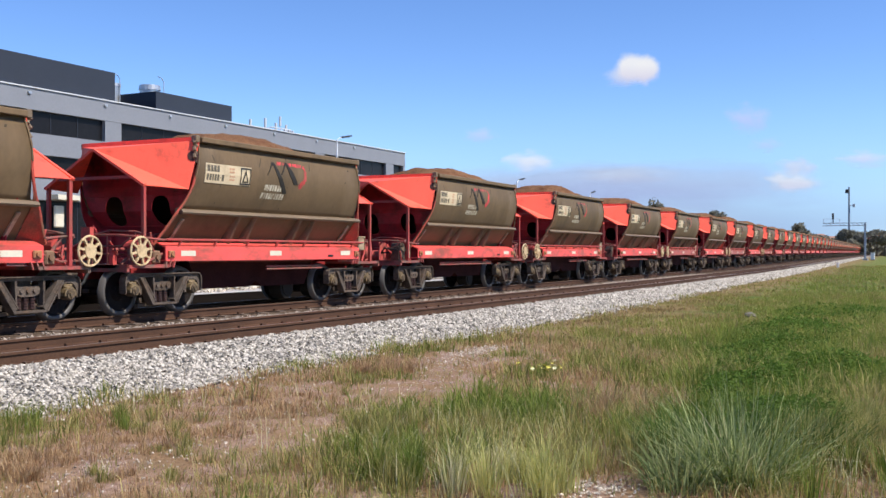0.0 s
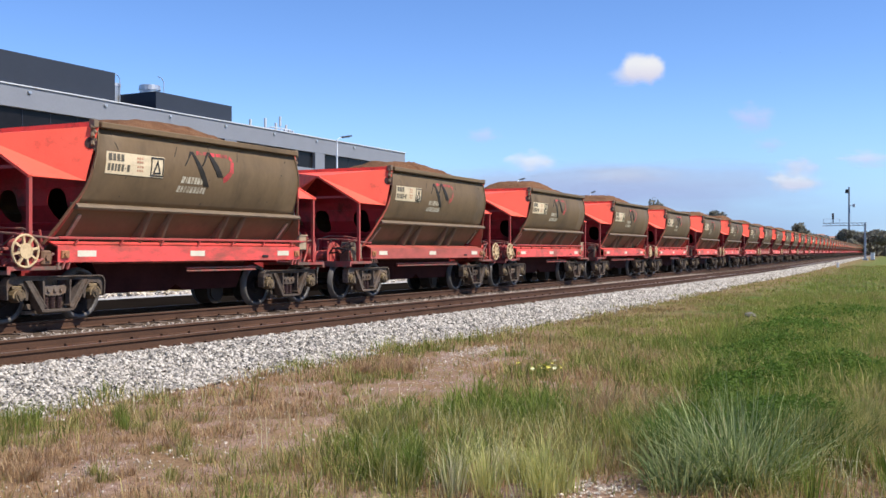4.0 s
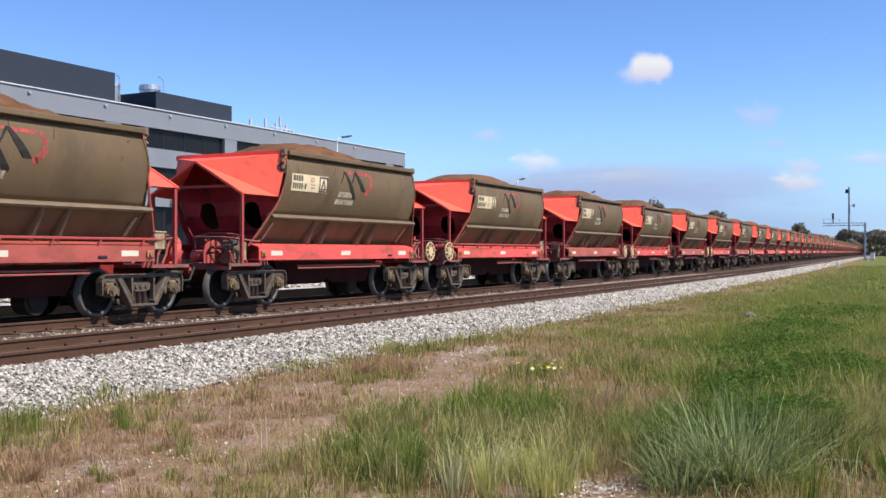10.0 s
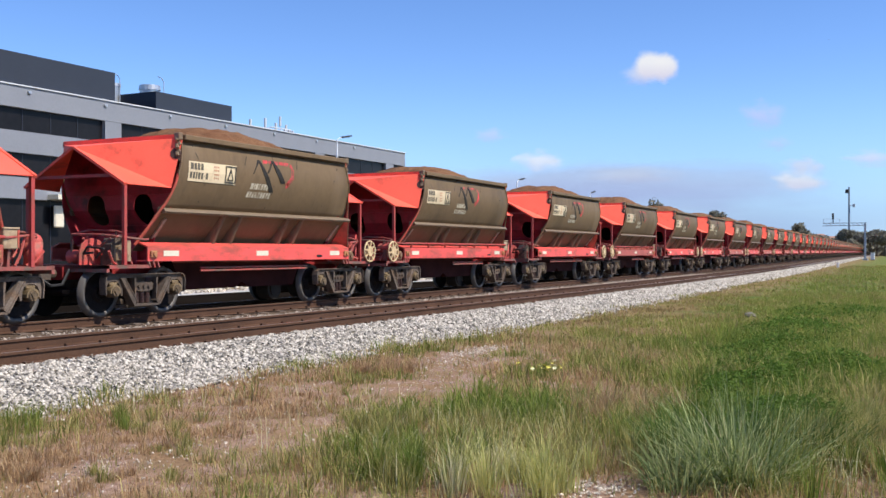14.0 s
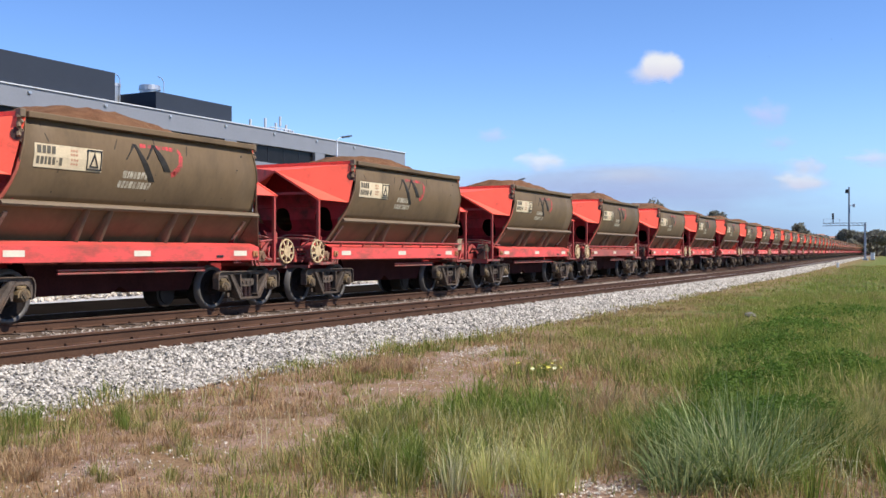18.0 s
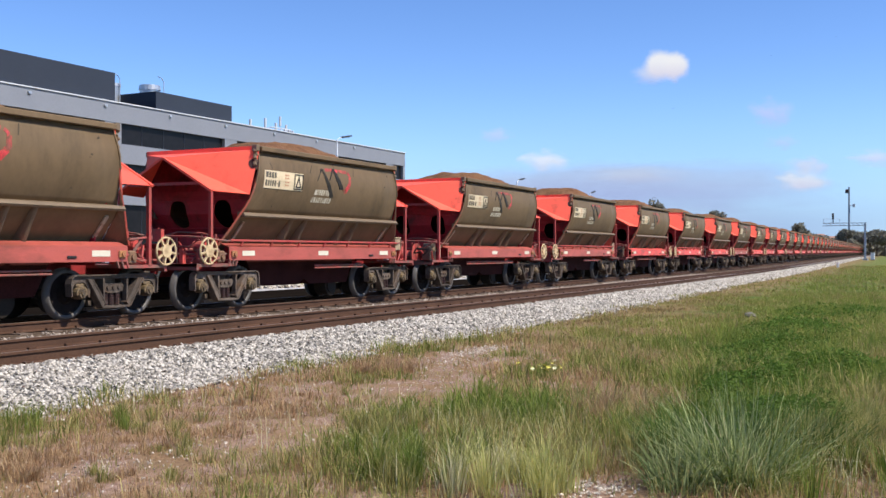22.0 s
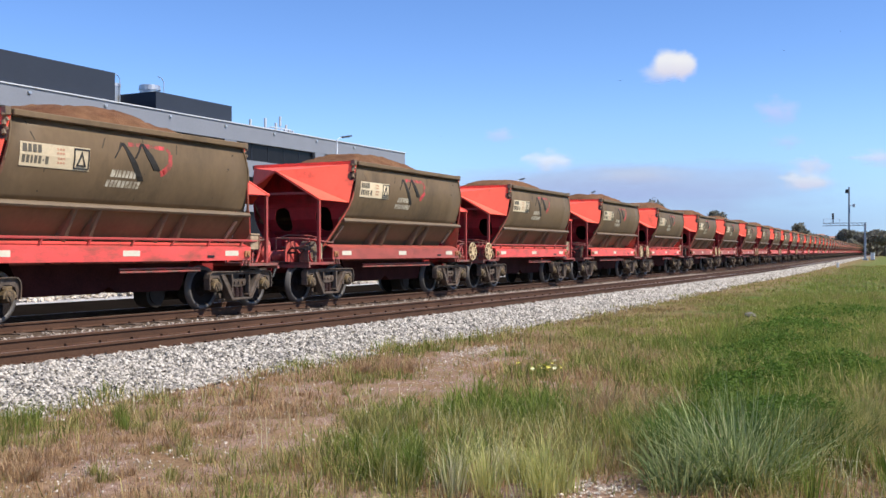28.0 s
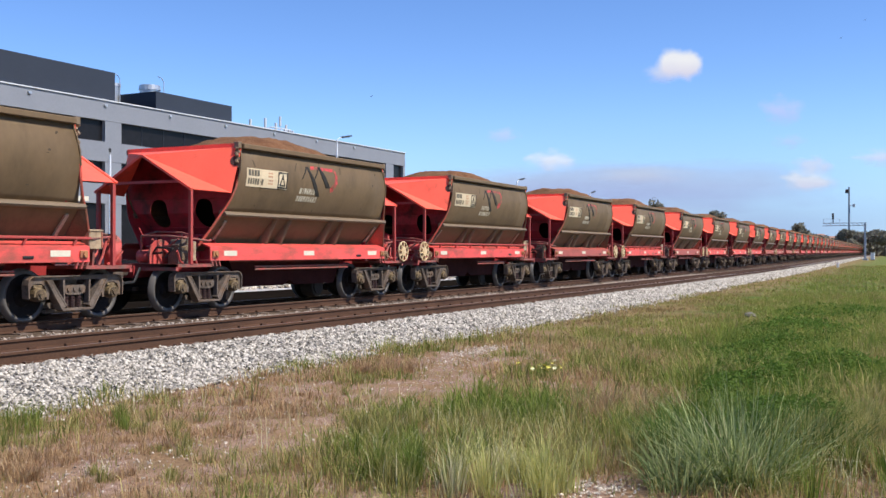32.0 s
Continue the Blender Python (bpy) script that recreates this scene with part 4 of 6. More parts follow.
# ---- land behind the train ----
def flat(name, x0, x1, y0, y1, z, material, label, cat):
    bm = B()
    xs = [x0] + [x for x in XS if x0 < x < x1] + [x1]
    prev = None
    for x in xs:
        d = bend(x)
        cur = (bm.verts.new((x, y0 + d, z)), bm.verts.new((x, y1 + d, z)))
        if prev:
            bm.faces.new((prev[0], cur[0], cur[1], prev[1]))
        prev = cur
    return tagged(part(name, bm, material), label, cat, kind="structure")


flat("dirt_verge", -60, 900, 18.4, 27.0, .02, mat("near_black_ground", (0.012, 0.009, 0.007), 1.0, spec=.0, vary=.3, scale=.8, fine=12, bump=.6, bump_dist=.05), "near-black ground strip behind the tracks", "dirt")
flat("gravel_strip", -60, 900, 27.0, 29.2, .03, mat("pale_gravel", (0.5, 0.46, 0.42), .95, vary=.25, scale=4, fine=20, bump=.8, bump_dist=.05), "pale gravel strip", "gravel")
flat("road", -60, 900, 46, 56, .02, ASPHALT, "grey asphalt road before the offices", "road")
# ---- office building behind the line ----
bld = tagged(new("office_building"), "long grey office building with dark window bands", "building")
BY, BX0, BX1 = 66.0, 18.0, 117.2
bm = B()
box(bm, BX0, BX1 - .2, BY + .7, BY + 30, 0, 14.3)
part("core_wall", bm, CLAD_DARK, bld)
for z0, z1 in ((13.05, 14.75), (9.52, 11.22), (5.9, 7.6)):
    bm = B()
    box(bm, BX0, BX1, BY, BY + .65, z0, z1)
    part("cladding_band", bm, CLADDING, bld)
bm = B()
box(bm, BX0, BX1 + .1, BY - .12, BY + .7, 14.75, 14.85)
part("coping", bm, ANT, bld, "pale metal parapet coping")
bm = B()
box(bm, BX1 - .5, BX1, BY + .02, BY + 30, 0, 14.75)
part("end_wall", bm, CLADDING, bld)
PILL = [16.9 + 15.9 * k for k in range(7)]
for x in PILL:
    bm = B()
    box(bm, x, x + 1.9, BY + .03, BY + .6, 0, 13.05)
    part("pillar", bm, CLADDING, bld)
for z0, z1 in ((11.22, 13.05), (7.6, 9.52), (.3, 5.9)):
    for x in PILL:
        n_ = 5
        for k in range(n_):
            a = x + 1.9 + 14.0 / n_ * k
            if a + 14.0 / n_ > BX1 or a < BX0:
                continue
            bm = B()
            box(bm, a + .03, a + 14.0 / n_ - .03, BY + .38, BY + .42, z0, z1)
            part("window_pane", bm, DARKGLASS, bld)
        bm = B()
        for k in range(1, n_):
            a = x + 1.9 + 14.0 / n_ * k
            if a < BX1:
                box(bm, a - .03, a + .03, BY + .34, BY + .43, z0, z1)
        if len(bm.verts):
            part("mullion", bm, CLAD_DARK, bld)
for k in range(13):
    x = 40.6 + 8.0 * k
    if x < 106:
        bm = B()
        rod(bm, (x, BY - .14, 14.36), (x, BY + .02, 14.36), .13, 10)
        box(bm, x - .2, x - .02, BY - .16, BY + .01, 14.26, 14.46, bevel=.02)
        part("wall_light", bm, GALV, bld, "small round wall light on the parapet")
for x0, x1, y0, z in ((BX0, 66.4, BY + .7, 17.5), (71.5, 82.4, BY + .7, 16.6)):
    bm = B()
    box(bm, x0, x1, y0, y0 + 14, 14.3, z)
    part("plant_room", bm, CLAD_DARK, bld, "charcoal rooftop plant room")
for x, y, r, h in ((74.7, BY + 4.5, 1.05, 1.25), (71.2, BY + 6, .9, .75)):
    bm = B()
    z = 16.6 if x > 72 else 16.9
    rod(bm, (x, y, z - 2.6), (x, y, z + h * .62), r * .9, 20)
    rod(bm, (x, y, z + h * .62), (x, y, z + h), r, 20, r * .96)
    for k in range(3):
        rod(bm, (x, y, z + .2 * k), (x, y, z + .2 * k + .06), r * .95, 20)
    part("roof_fan", bm, GALV, bld, "shiny round roof exhaust fan")
for x, zt in ((71.3, 18.0), (77.2, 18.6)):
    bm = B()
    pipe(bm, [(x, BY + 5, 14.3), (x, BY + 5, zt), (x - .3, BY + 5, zt + .35), (x - .8, BY + 5, zt + .45)], .04, 6)
    part("roof_aerial", bm, GALV, bld)
for x, zt in ((87.1, 15.8), (89.7, 16.2), (92.4, 16.7), (91.6, 15.9), (93.5, 15.9)):
    bm = B()
    rod(bm, (x, BY + 2, 14.3), (x, BY + 2, zt - .9), .06, 6)
    rod(bm, (x, BY + 2, zt - .95), (x, BY + 2, zt + .1), .14, 8)
    part("panel_antenna", bm, ANT, bld, "white mobile-phone panel antenna")
bm = B()
pipe(bm, [(89.5, BY + 2, 14.95), (94.8, BY + 2, 14.95)], .08, 6)
pipe(bm, [(90.6, BY + 2, 15.45), (94.2, BY + 2, 15.5)], .07, 6)
pipe(bm, [(88.9, BY + 2.4, 14.3), (90.4, BY + 2, 15.4)], .06, 6)
pipe(bm, [(92.8, BY + 2, 14.9), (93.3, BY + 2, 15.5), (94.4, BY + 2, 15.45), (94.8, BY + 2, 14.9)], .09, 6)
for x in (93.2, 94.0, 94.7):
    box(bm, x - .1, x + .1, BY + 1.85, BY + 2.05, 14.8, 15.45)
part("antenna_frame", bm, ANT, bld)
bm = B()
box(bm, 58.4, 61.6, BY - 1.2, BY, 5.95, 6.35)
part("entrance_canopy", bm, WHITE_REF, bld, "small white entrance canopy")
bm = B()
box(bm, 72.6, 75.9, BY - 1.2, BY, 6.25, 6.6)
box(bm, 75.4, 75.8, BY - 1.1, BY - .7, 0, 6.25)
part("entrance_canopy", bm, GALV, bld, "pale grey canopy on a square post")
bm = B()
box(bm, 58.9, 59.9, BY - .3, BY - .02, 3.7, 5.5, bevel=.1)
part("white_panel", bm, WHITE_REF, bld, "white wall panel under the canopy")


# ---- street lamps ----
POLE = mat("pale_pole", (0.72, 0.74, 0.77), .45, vary=.06)
HEADM = mat("dark_lamp_head", (0.05, 0.05, 0.055), .5, vary=.1)


def street_lamp(h=11.7, reach=1.0, label="tall pale street lamp with a flat dark head"):
    w = new("street_lamp")
    bm = B()
    rod(bm, (0, 0, 0), (0, 0, h), .12, 10, .07)
    part("pole", bm, POLE, w)
    bm = B()
    pipe(bm, [(0, 0, h - .1), (.15 * reach, 0, h + .12 * reach), (.9 * reach, 0, h + .38 * reach)], .035, 6)
    part("arm", bm, POLE, w, "slim pale lamp arm")
    bm = B()
    prism(bm, [(a * reach, h + b * reach) for a, b in ((.75, .38), (1.2, .5), (2.3, .68), (2.35, .6), (1.7, .4), (.8, .27))], -.16 * reach, .16 * reach)
    part("lamp_head", bm, HEADM, w, "flat dark lamp head")
    return tagged(w, label, "street lamp", "street lamps")


street_lamp(8.5, .5, "shorter pale street lamp before the offices").matrix_basis = pose(52.3, 53, 0, 0, 0, 225)
lamp = street_lamp()
lamp.matrix_basis = pose(76.4, 50, 0)
for x, y in ((119.2, 50.3), (150, 51.3)):
    copy_thing(lamp, pose(x - 1.2, y, -1.2))

# ---- signal gantry, mast, trackside boxes ----
GANTRY = mat("grey_gantry_paint", (0.36, 0.39, 0.43), .5, vary=.08)
MAST = mat("blue_grey_mast_paint", (0.2, 0.24, 0.29), .5, vary=.08)
gan = tagged(new("signal_gantry"), "grey steel signal gantry spanning the tracks", "signal gantry")
GX, GY = 229.5, 18.9
gan.matrix_basis = pose(GX, GY, 0)
bm = B()
box(bm, -.2, .2, -.2, .2, 0, 7.7)
box(bm, -.5, .5, -.5, .5, 0, .35)
part("post", bm, GANTRY, gan)
bm = B()
for z in (7.2, 7.75):
    box(bm, -.1, .1, -.3, 8.4, z, z + .12)
for k in range(9):
    bar(bm, (0, k * .9 + .1, 7.25), (0, k * .9 + .9, 7.8), .08, .08, (1, 0, 0))
part("beam", bm, mat("weathered_steel", (0.27, 0.28, 0.3), .6, vary=.15), gan, "weathered dark grey lattice beam")
bm = B()
rod(bm, (0, 5.0, 8.7), (0, 8.2, 8.7), .03, 5)
for k in range(3):
    rod(bm, (0, 5.0 + k * 1.6, 7.8), (0, 5.0 + k * 1.6, 8.7), .03, 5)
part("railing", bm, GANTRY, gan)
bm = B()
rod(bm, (0, 6.3, 7.8), (0, 6.3, 9.0), .1, 6)
box(bm, -.25, .1, 6.12, 6.48, 8.6, 9.6, bevel=.05)
prism(bm, [(-.9, 9.5), (-.2, 9.9), (-.2, 9.4)], 6.1, 6.5)
part("signal_head", bm, BLACKP, gan, "black colour-light signal head")
mast = tagged(new("radio_mast"), "tall slim grey mast beyond the tracks", "mast")
mast.matrix_basis = pose(500, 48.0, 0)
bm = B()
rod(bm, (0, 0, 0), (0, 0, 31.5), .55, 8, .38)
part("pole", bm, MAST, mast)
bm = B()
box(bm, -.5, .5, -2.6, -1.5, 22.2, 23.8, bevel=.15)
rod(bm, (0, -1.6, 23), (0, -.2, 23), .12, 6)
part("panel_antenna", bm, ANT, mast, "small white panel antenna")
bm = B()
box(bm, -.6, .6, .2, 1.6, 28.6, 30.4, bevel=.2)
part("floodlight", bm, BLACKP, mast, "dark floodlight cluster")


def equipment_box(x, y, h, wd):
    w = new("equipment_cabinet")
    bm = B()
    box(bm, -wd / 2, wd / 2, -.35, .35, .1, h, bevel=.03)
    part("cabinet", bm, POLE, w)
    bm = B()
    box(bm, -wd / 2 - .06, wd / 2 + .06, -.42, .42, h, h + .08)
    part("roof", bm, POLE, w)
    bm = B()
    box(bm, -wd / 2 - .1, wd / 2 + .1, -.45, .45, 0, .1)
    part("plinth", bm, SLEEPER, w)
    w.matrix_basis = pose(x, y, 0)
    return tagged(w, "pale grey trackside equipment cabinet", "cabinet", "trackside cabinets")


equipment_box(231, 17.6, 1.5, .7)
equipment_box(236, 17.9, 1.2, .6)
mk = tagged(new("marker_post"), "short white marker post in the grass", "marker post")
mk.matrix_basis = pose(119.1, 12.6, 0)
WHITEP = mat("white_paint", (0.86, 0.86, 0.84), .5, vary=.05)
bm = B()
box(bm, -.12, .12, -.12, .12, 0, .5, bevel=.02)
part("post", bm, WHITEP, mk)
bm = B()
box(bm, -.13, .13, -.13, .13, .5, .56)
part("cap", bm, WHITEP, mk)


# ---- vegetation ----
def leaf_material(name, col, col2, trans=0.35):
    """Blades and leaves: each one takes its own tint between two colours and lets some light through."""
    m = bpy.data.materials.new(name)
    m.use_nodes = True
    n, l = m.node_tree.nodes, m.node_tree.links
    b = n["Principled BSDF"]
    b.inputs["Roughness"].default_value = 0.75
    b.inputs["Specular IOR Level"].default_value = 0.1
    g = n.new("ShaderNodeNewGeometry")
    mx = n.new("ShaderNodeMix")
    mx.data_type = "RGBA"
    l.new(g.outputs["Random Per Island"], mx.inputs["Factor"])
    mx.inputs[6].default_value, mx.inputs[7].default_value = (*col, 1), (*col2, 1)
    l.new(mx.outputs[2], b.inputs["Base Color"])
    tr = n.new("ShaderNodeBsdfTranslucent")
    l.new(mx.outputs[2], tr.inputs[0])
    ms = n.new("ShaderNodeMixShader")
    ms.inputs[0].default_value = trans
    l.new(b.outputs[0], ms.inputs[1]), l.new(tr.outputs[0], ms.inputs[2])
    l.new(ms.outputs[0], n["Material Output"].inputs[0])
    return m


def soup(name, verts, tris, material):
    """A mesh out of arrays of points and triangles."""
    me = bpy.data.meshes.new(name)
    me.vertices.add(len(verts))
    me.vertices.foreach_set("co", verts.astype(np.float32).ravel())
    me.loops.add(tris.size)
    me.loops.foreach_set("vertex_index", tris.astype(np.int32).ravel())
    me.polygons.add(len(tris))
    me.polygons.foreach_set("loop_start", np.arange(0, tris.size, 3, dtype=np.int32))
    me.polygons.foreach_set("loop_total", np.full(len(tris), 3, dtype=np.int32))
    me.update(calc_edges=True)
    me.materials.append(material)
    return new(name, me)


rng = np.random.default_rng(7)
LATTICE = rng.random((64, 64))


def patchy(x, y, scale, shift=0.0):
    """Smooth value noise, 0 to 1."""
    u, v = (x / scale + shift) % 64, (y / scale + shift * 1.7) % 64
    i, j = np.floor(u).astype(int), np.floor(v).astype(int)
    a, b = u - i, v - j
    a, b = a * a * (3 - 2 * a), b * b * (3 - 2 * b)
    i1, j1 = (i + 1) % 64, (j + 1) % 64
    i, j = i % 64, j % 64
    return (LATTICE[i, j] * (1 - a) + LATTICE[i1, j] * a) * (1 - b) + (LATTICE[i, j1] * (1 - a) + LATTICE[i1, j1] * a) * b


def bump_at(x, y, spots):
    v = np.zeros_like(x)
    for cx, cy, rx, ry, k in spots:
        v += k * np.exp(-((x - cx) / rx) ** 2 - ((y - cy) / ry) ** 2)
    return v


GREEN_SPOTS = ((6.9, 7.7, .7, .35, .3), (9.9, 8.75, 1.6, .3, .6), (8.4, 4.7, 1.0, .8, .55), (10.1, 4.0, 1.0, .55, .9), (10.4, 2.0, 1.7, 1.5, 1.2), (19.6, 6.8, 2.2, .7, .9), (17.1, 8.4, 1.6, .45, .9), (14.0, 8.7, 1.0, .3, .6), (16.0, 1.5, 2.5, 1.2, .8), (20.0, 8.5, 1.2, .35, .9), (15.5, 3.2, 2.2, .9, .7), (25, 3.4, 6.0, 1.2, .5))
BARE_SPOTS = ((11.3, 6.1, 1.2, .6, 1.2), (6.1, 5.9, 1.4, .7, .42), (8.3, 5.9, 1.0, .35, .25), (15.5, 7.5, 1.6, .4, .9), (6.9, 2.45, .35, .4, 2.0), (7.4, 5.5, .9, .4, .6), (13.5, 6.6, 1.2, .4, .6))
DRY_SPOTS = ((6.95, 3.05, .5, .45, .9), (10.3, 3.15, .8, .4, .9), (8.8, 6.9, 1.5, .7, .9), (7.0, 6.5, 1.2, .8, .6), (9.5, .8, 1.0, .5, 1.0), (11.5, 3.5, .8, .4, .9), (13.0, 4.9, 1.0, .4, .5), (17.3, 1.2, 1.5, .5, .8), (18.5, 7.6, 2.5, .6, .5), (25, 8.2, 5, .7, .5), (13.8, 6.2, 1.2, .4, .6))


def cover(x, y):
    """How green, how dry and how thick the grass is."""
    o = y - BEND * np.minimum(np.maximum(x, 0), 100) ** 2
    side = np.clip((6.3 + 1.9 * np.clip((x - 25) / 35, 0, 1) - o) / 2.5, 0, 1) * np.clip((x - 9) / 8, 0, 1)
    n1, n2 = patchy(x, y, 1.1), patchy(x, y, 3.7, 11.3)
    green = 0.12 + 0.62 * side + .7 * bump_at(x, y, GREEN_SPOTS) - 0.8 * bump_at(x, y, DRY_SPOTS) + 1.25 * (n1 - .5) + 0.8 * (n2 - .5)
    thick = 0.55 + 0.5 * side + 0.8 * bump_at(x, y, GREEN_SPOTS) + 0.3 * bump_at(x, y, DRY_SPOTS) - bump_at(x, y, BARE_SPOTS) + 0.8 * (patchy(x, y, .8, 5.5) - .5)
    thick *= np.clip((9.25 + .75 * np.clip((x - 18) / 30, 0, 1) + .25 * np.sin(x * 1.7) + .5 * (n1 - .5) - o) / .5, 0, 1)
    return green, np.clip(thick, 0.02, 1.3)


def scatter(n, z0, z1):
    """Random places on the ground between two depths in front of the camera, within and a little past its view."""
    z = np.sqrt(rng.random(n) * (z1 ** 2 - z0 ** 2) + z0 ** 2)
    k = (rng.random(n) * 2 - 1) * 0.47
    x = z * math.cos(HEAD) + k * z * math.sin(HEAD)
    y = z * math.sin(HEAD) - k * z * math.cos(HEAD)
    return x, y


def blades(x, y, h, width, lean, az, curl=0.5):
    """Bent tapering blades, three triangles each."""
    n = len(x)
    face = az + math.pi / 2 + rng.normal(0, .7, n)
    dx, dy = np.cos(az) * lean * h, np.sin(az) * lean * h
    wx, wy = np.cos(face) * width / 2, np.sin(face) * width / 2
    z0 = np.zeros(n) - .03
    p = np.empty((n, 5, 3))
    p[:, 0] = np.stack((x - wx, y - wy, z0), 1)
    p[:, 1] = np.stack((x + wx, y + wy, z0), 1)
    mx, my, mz = x + dx * (1 - curl) * .6, y + dy * (1 - curl) * .6, h * .6
    p[:, 2] = np.stack((mx - wx * .75, my - wy * .75, mz), 1)
    p[:, 3] = np.stack((mx + wx * .75, my + wy * .75, mz), 1)
    p[:, 4] = np.stack((x + dx, y + dy, h * np.sqrt(np.maximum(.05, 1 - (lean * .6) ** 2))), 1)
    t = np.array([[0, 1, 2], [1, 3, 2], [2, 3, 4]])
    tris = (np.arange(n)[:, None, None] * 5 + t[None]).reshape(-1, 3)
    return p.reshape(-1, 3), tris


LEAF = {"green": leaf_material("green_blades", (0.085, 0.145, 0.022), (0.29, 0.33, 0.075), .45),
        "olive": leaf_material("olive_blades", (0.15, 0.165, 0.035), (0.54, 0.46, 0.18), .45),
        "pale": leaf_material("pale_blades", (0.4, 0.4, 0.2), (0.72, 0.64, 0.38), .3),
        "dry": leaf_material("dry_straw", (0.33, 0.19, 0.1), (0.56, 0.4, 0.22), .4),
        "lime": leaf_material("yellow_green_blades", (0.3, 0.32, 0.075), (0.72, 0.66, 0.28), .45),
        "meadow": leaf_material("meadow_blades", (0.16, 0.205, 0.038), (0.29, 0.32, 0.075), .45),
        "sward": leaf_material("yellowing_meadow_blades", (0.275, 0.258, 0.075), (0.42, 0.355, 0.13), .4),
        "thatch": leaf_material("straw_meadow_blades", (0.27, 0.19, 0.085), (0.4, 0.29, 0.14), .4)}
soups = {k: ([], [], 0) for k in LEAF}


def add_blades(kind, x, y, h, width, lean, az=None):
    v, t = blades(x, y, h, width, lean, rng.random(len(x)) * 2 * math.pi if az is None else az)
    vs, ts, k = soups[kind]
    vs.append(v), ts.append(t + k)
    soups[kind] = (vs, ts, k + len(v))


for n, z0, z1, wid, per, spread in ((3600, 6.3, 11, .006, 26, .07), (4600, 11, 20, .010, 24, .10), (9500, 20, 42, .013, 26, .22), (15000, 42, 125, .03, 16, .5)):
    cx, cy = scatter(n, z0, z1)
    keep = (cy - np.where(cx < 100, BEND * cx ** 2, BEND * (200 * cx - 1e4)) < 10.2)
    cx, cy = cx[keep], cy[keep]
    green, thick = cover(cx, cy)
    keep = rng.random(len(cx)) < thick
    cx, cy, green, thick = cx[keep], cy[keep], green[keep], thick[keep]
    m = len(cx)
    kind_of = green + rng.normal(0, .2, m)
    tall = np.clip(rng.lognormal(0, .4, m), .4, 2.3) * (.45 + .45 * np.minimum(thick, 1)) * (.7 + .7 * patchy(cx, cy, .9, 21.7))
    who = np.repeat(np.arange(m), rng.integers(per // 2, per * 3 // 2, m))
    d, a = np.abs(rng.normal(0, spread, len(who))) * (.7 + .6 * tall[who]), rng.random(len(who)) * 2 * math.pi
    x, y = cx[who] + d * np.cos(a), cy[who] + d * np.sin(a)
    pick = kind_of[who] + rng.normal(0, .24, len(who))
    if z0 > 40:
        pick -= .25 * np.clip((x - 60) / 50, 0, 1)
    for kind, sel, h in ((("green", "meadow")[z0 > 15], pick > .7, .19), (("olive", "sward")[z0 > 15], (pick > .3) & (pick <= .7), .18), (("dry", "thatch")[z0 > 15], pick <= .3, .1)):
        c = sel.sum()
        hh = h * tall[who][sel] * rng.uniform(.5, 1.2, c) * (1 if z0 < 15 else .8)
        add_blades(kind, x[sel], y[sel], hh, wid * rng.uniform(.6, 1.5, c), np.clip(d[sel] / spread * .35 + np.abs(rng.normal(.2, .25, c)), 0, 1.3), a[sel] + rng.normal(0, .6, c))
# the same field goes on round the camera
side_rng = np.random.default_rng(17)
cx, cy = side_rng.uniform(-14, 22, 7000), side_rng.uniform(-14, 8.5, 7000)
dep, off = cx * math.cos(HEAD) + cy * math.sin(HEAD), cx * math.sin(HEAD) - cy * math.cos(HEAD)
keep = (np.abs(off) > .47 * np.maximum(dep, 0)) & (np.hypot(cx, cy) > 1.5)
cx, cy = cx[keep], cy[keep]
green, thick = cover(cx, cy)
keep = side_rng.random(len(cx)) < thick
cx, cy, green = cx[keep], cy[keep], green[keep]
who = np.repeat(np.arange(len(cx)), 14)
d, a = np.abs(side_rng.normal(0, .1, len(who))), side_rng.random(len(who)) * 6.283
pick = green[who] + side_rng.normal(.15, .25, len(who))
for kind, sel in (("meadow", pick > .6), ("sward", (pick > .25) & (pick <= .6)), ("thatch", pick <= .25)):
    c = sel.sum()
    add_blades(kind, cx[who][sel] + d[sel] * np.cos(a[sel]), cy[who][sel] + d[sel] * np.sin(a[sel]), side_rng.uniform(.06, .2, c), side_rng.uniform(.006, .012, c), np.clip(np.abs(side_rng.normal(.3, .3, c)), 0, 1.2), a[sel])
# sparse small tufts on the bare ground
cx, cy = scatter(2600, 6.3, 17)
keep = cy < 8.9
cx, cy = cx[keep], cy[keep]
who = np.repeat(np.arange(len(cx)), 12)
d, a = np.abs(rng.normal(0, .035, len(who))), rng.random(len(who)) * 6.283
odd = rng.random(len(cx))[who] < .3
for kind, sel in (("olive", odd), ("dry", ~odd)):
    c = sel.sum()
    add_blades(kind, cx[who][sel] + d[sel] * np.cos(a[sel]), cy[who][sel] + d[sel] * np.sin(a[sel]), rng.uniform(.02, .075, c), rng.uniform(.003, .006, c), np.clip(np.abs(rng.normal(.5, .35, c)), 0, 1.3), a[sel])
# tall seeding stalks
x, y = scatter(2600, 6.3, 26)
green, thick = cover(x, y)
keep = (rng.random(len(x)) < thick * .45) & (y < 8.6)
add_blades("dry", x[keep], y[keep], rng.uniform(.2, .4, keep.sum()), np.full(keep.sum(), .004), np.abs(rng.normal(.25, .15, keep.sum())))
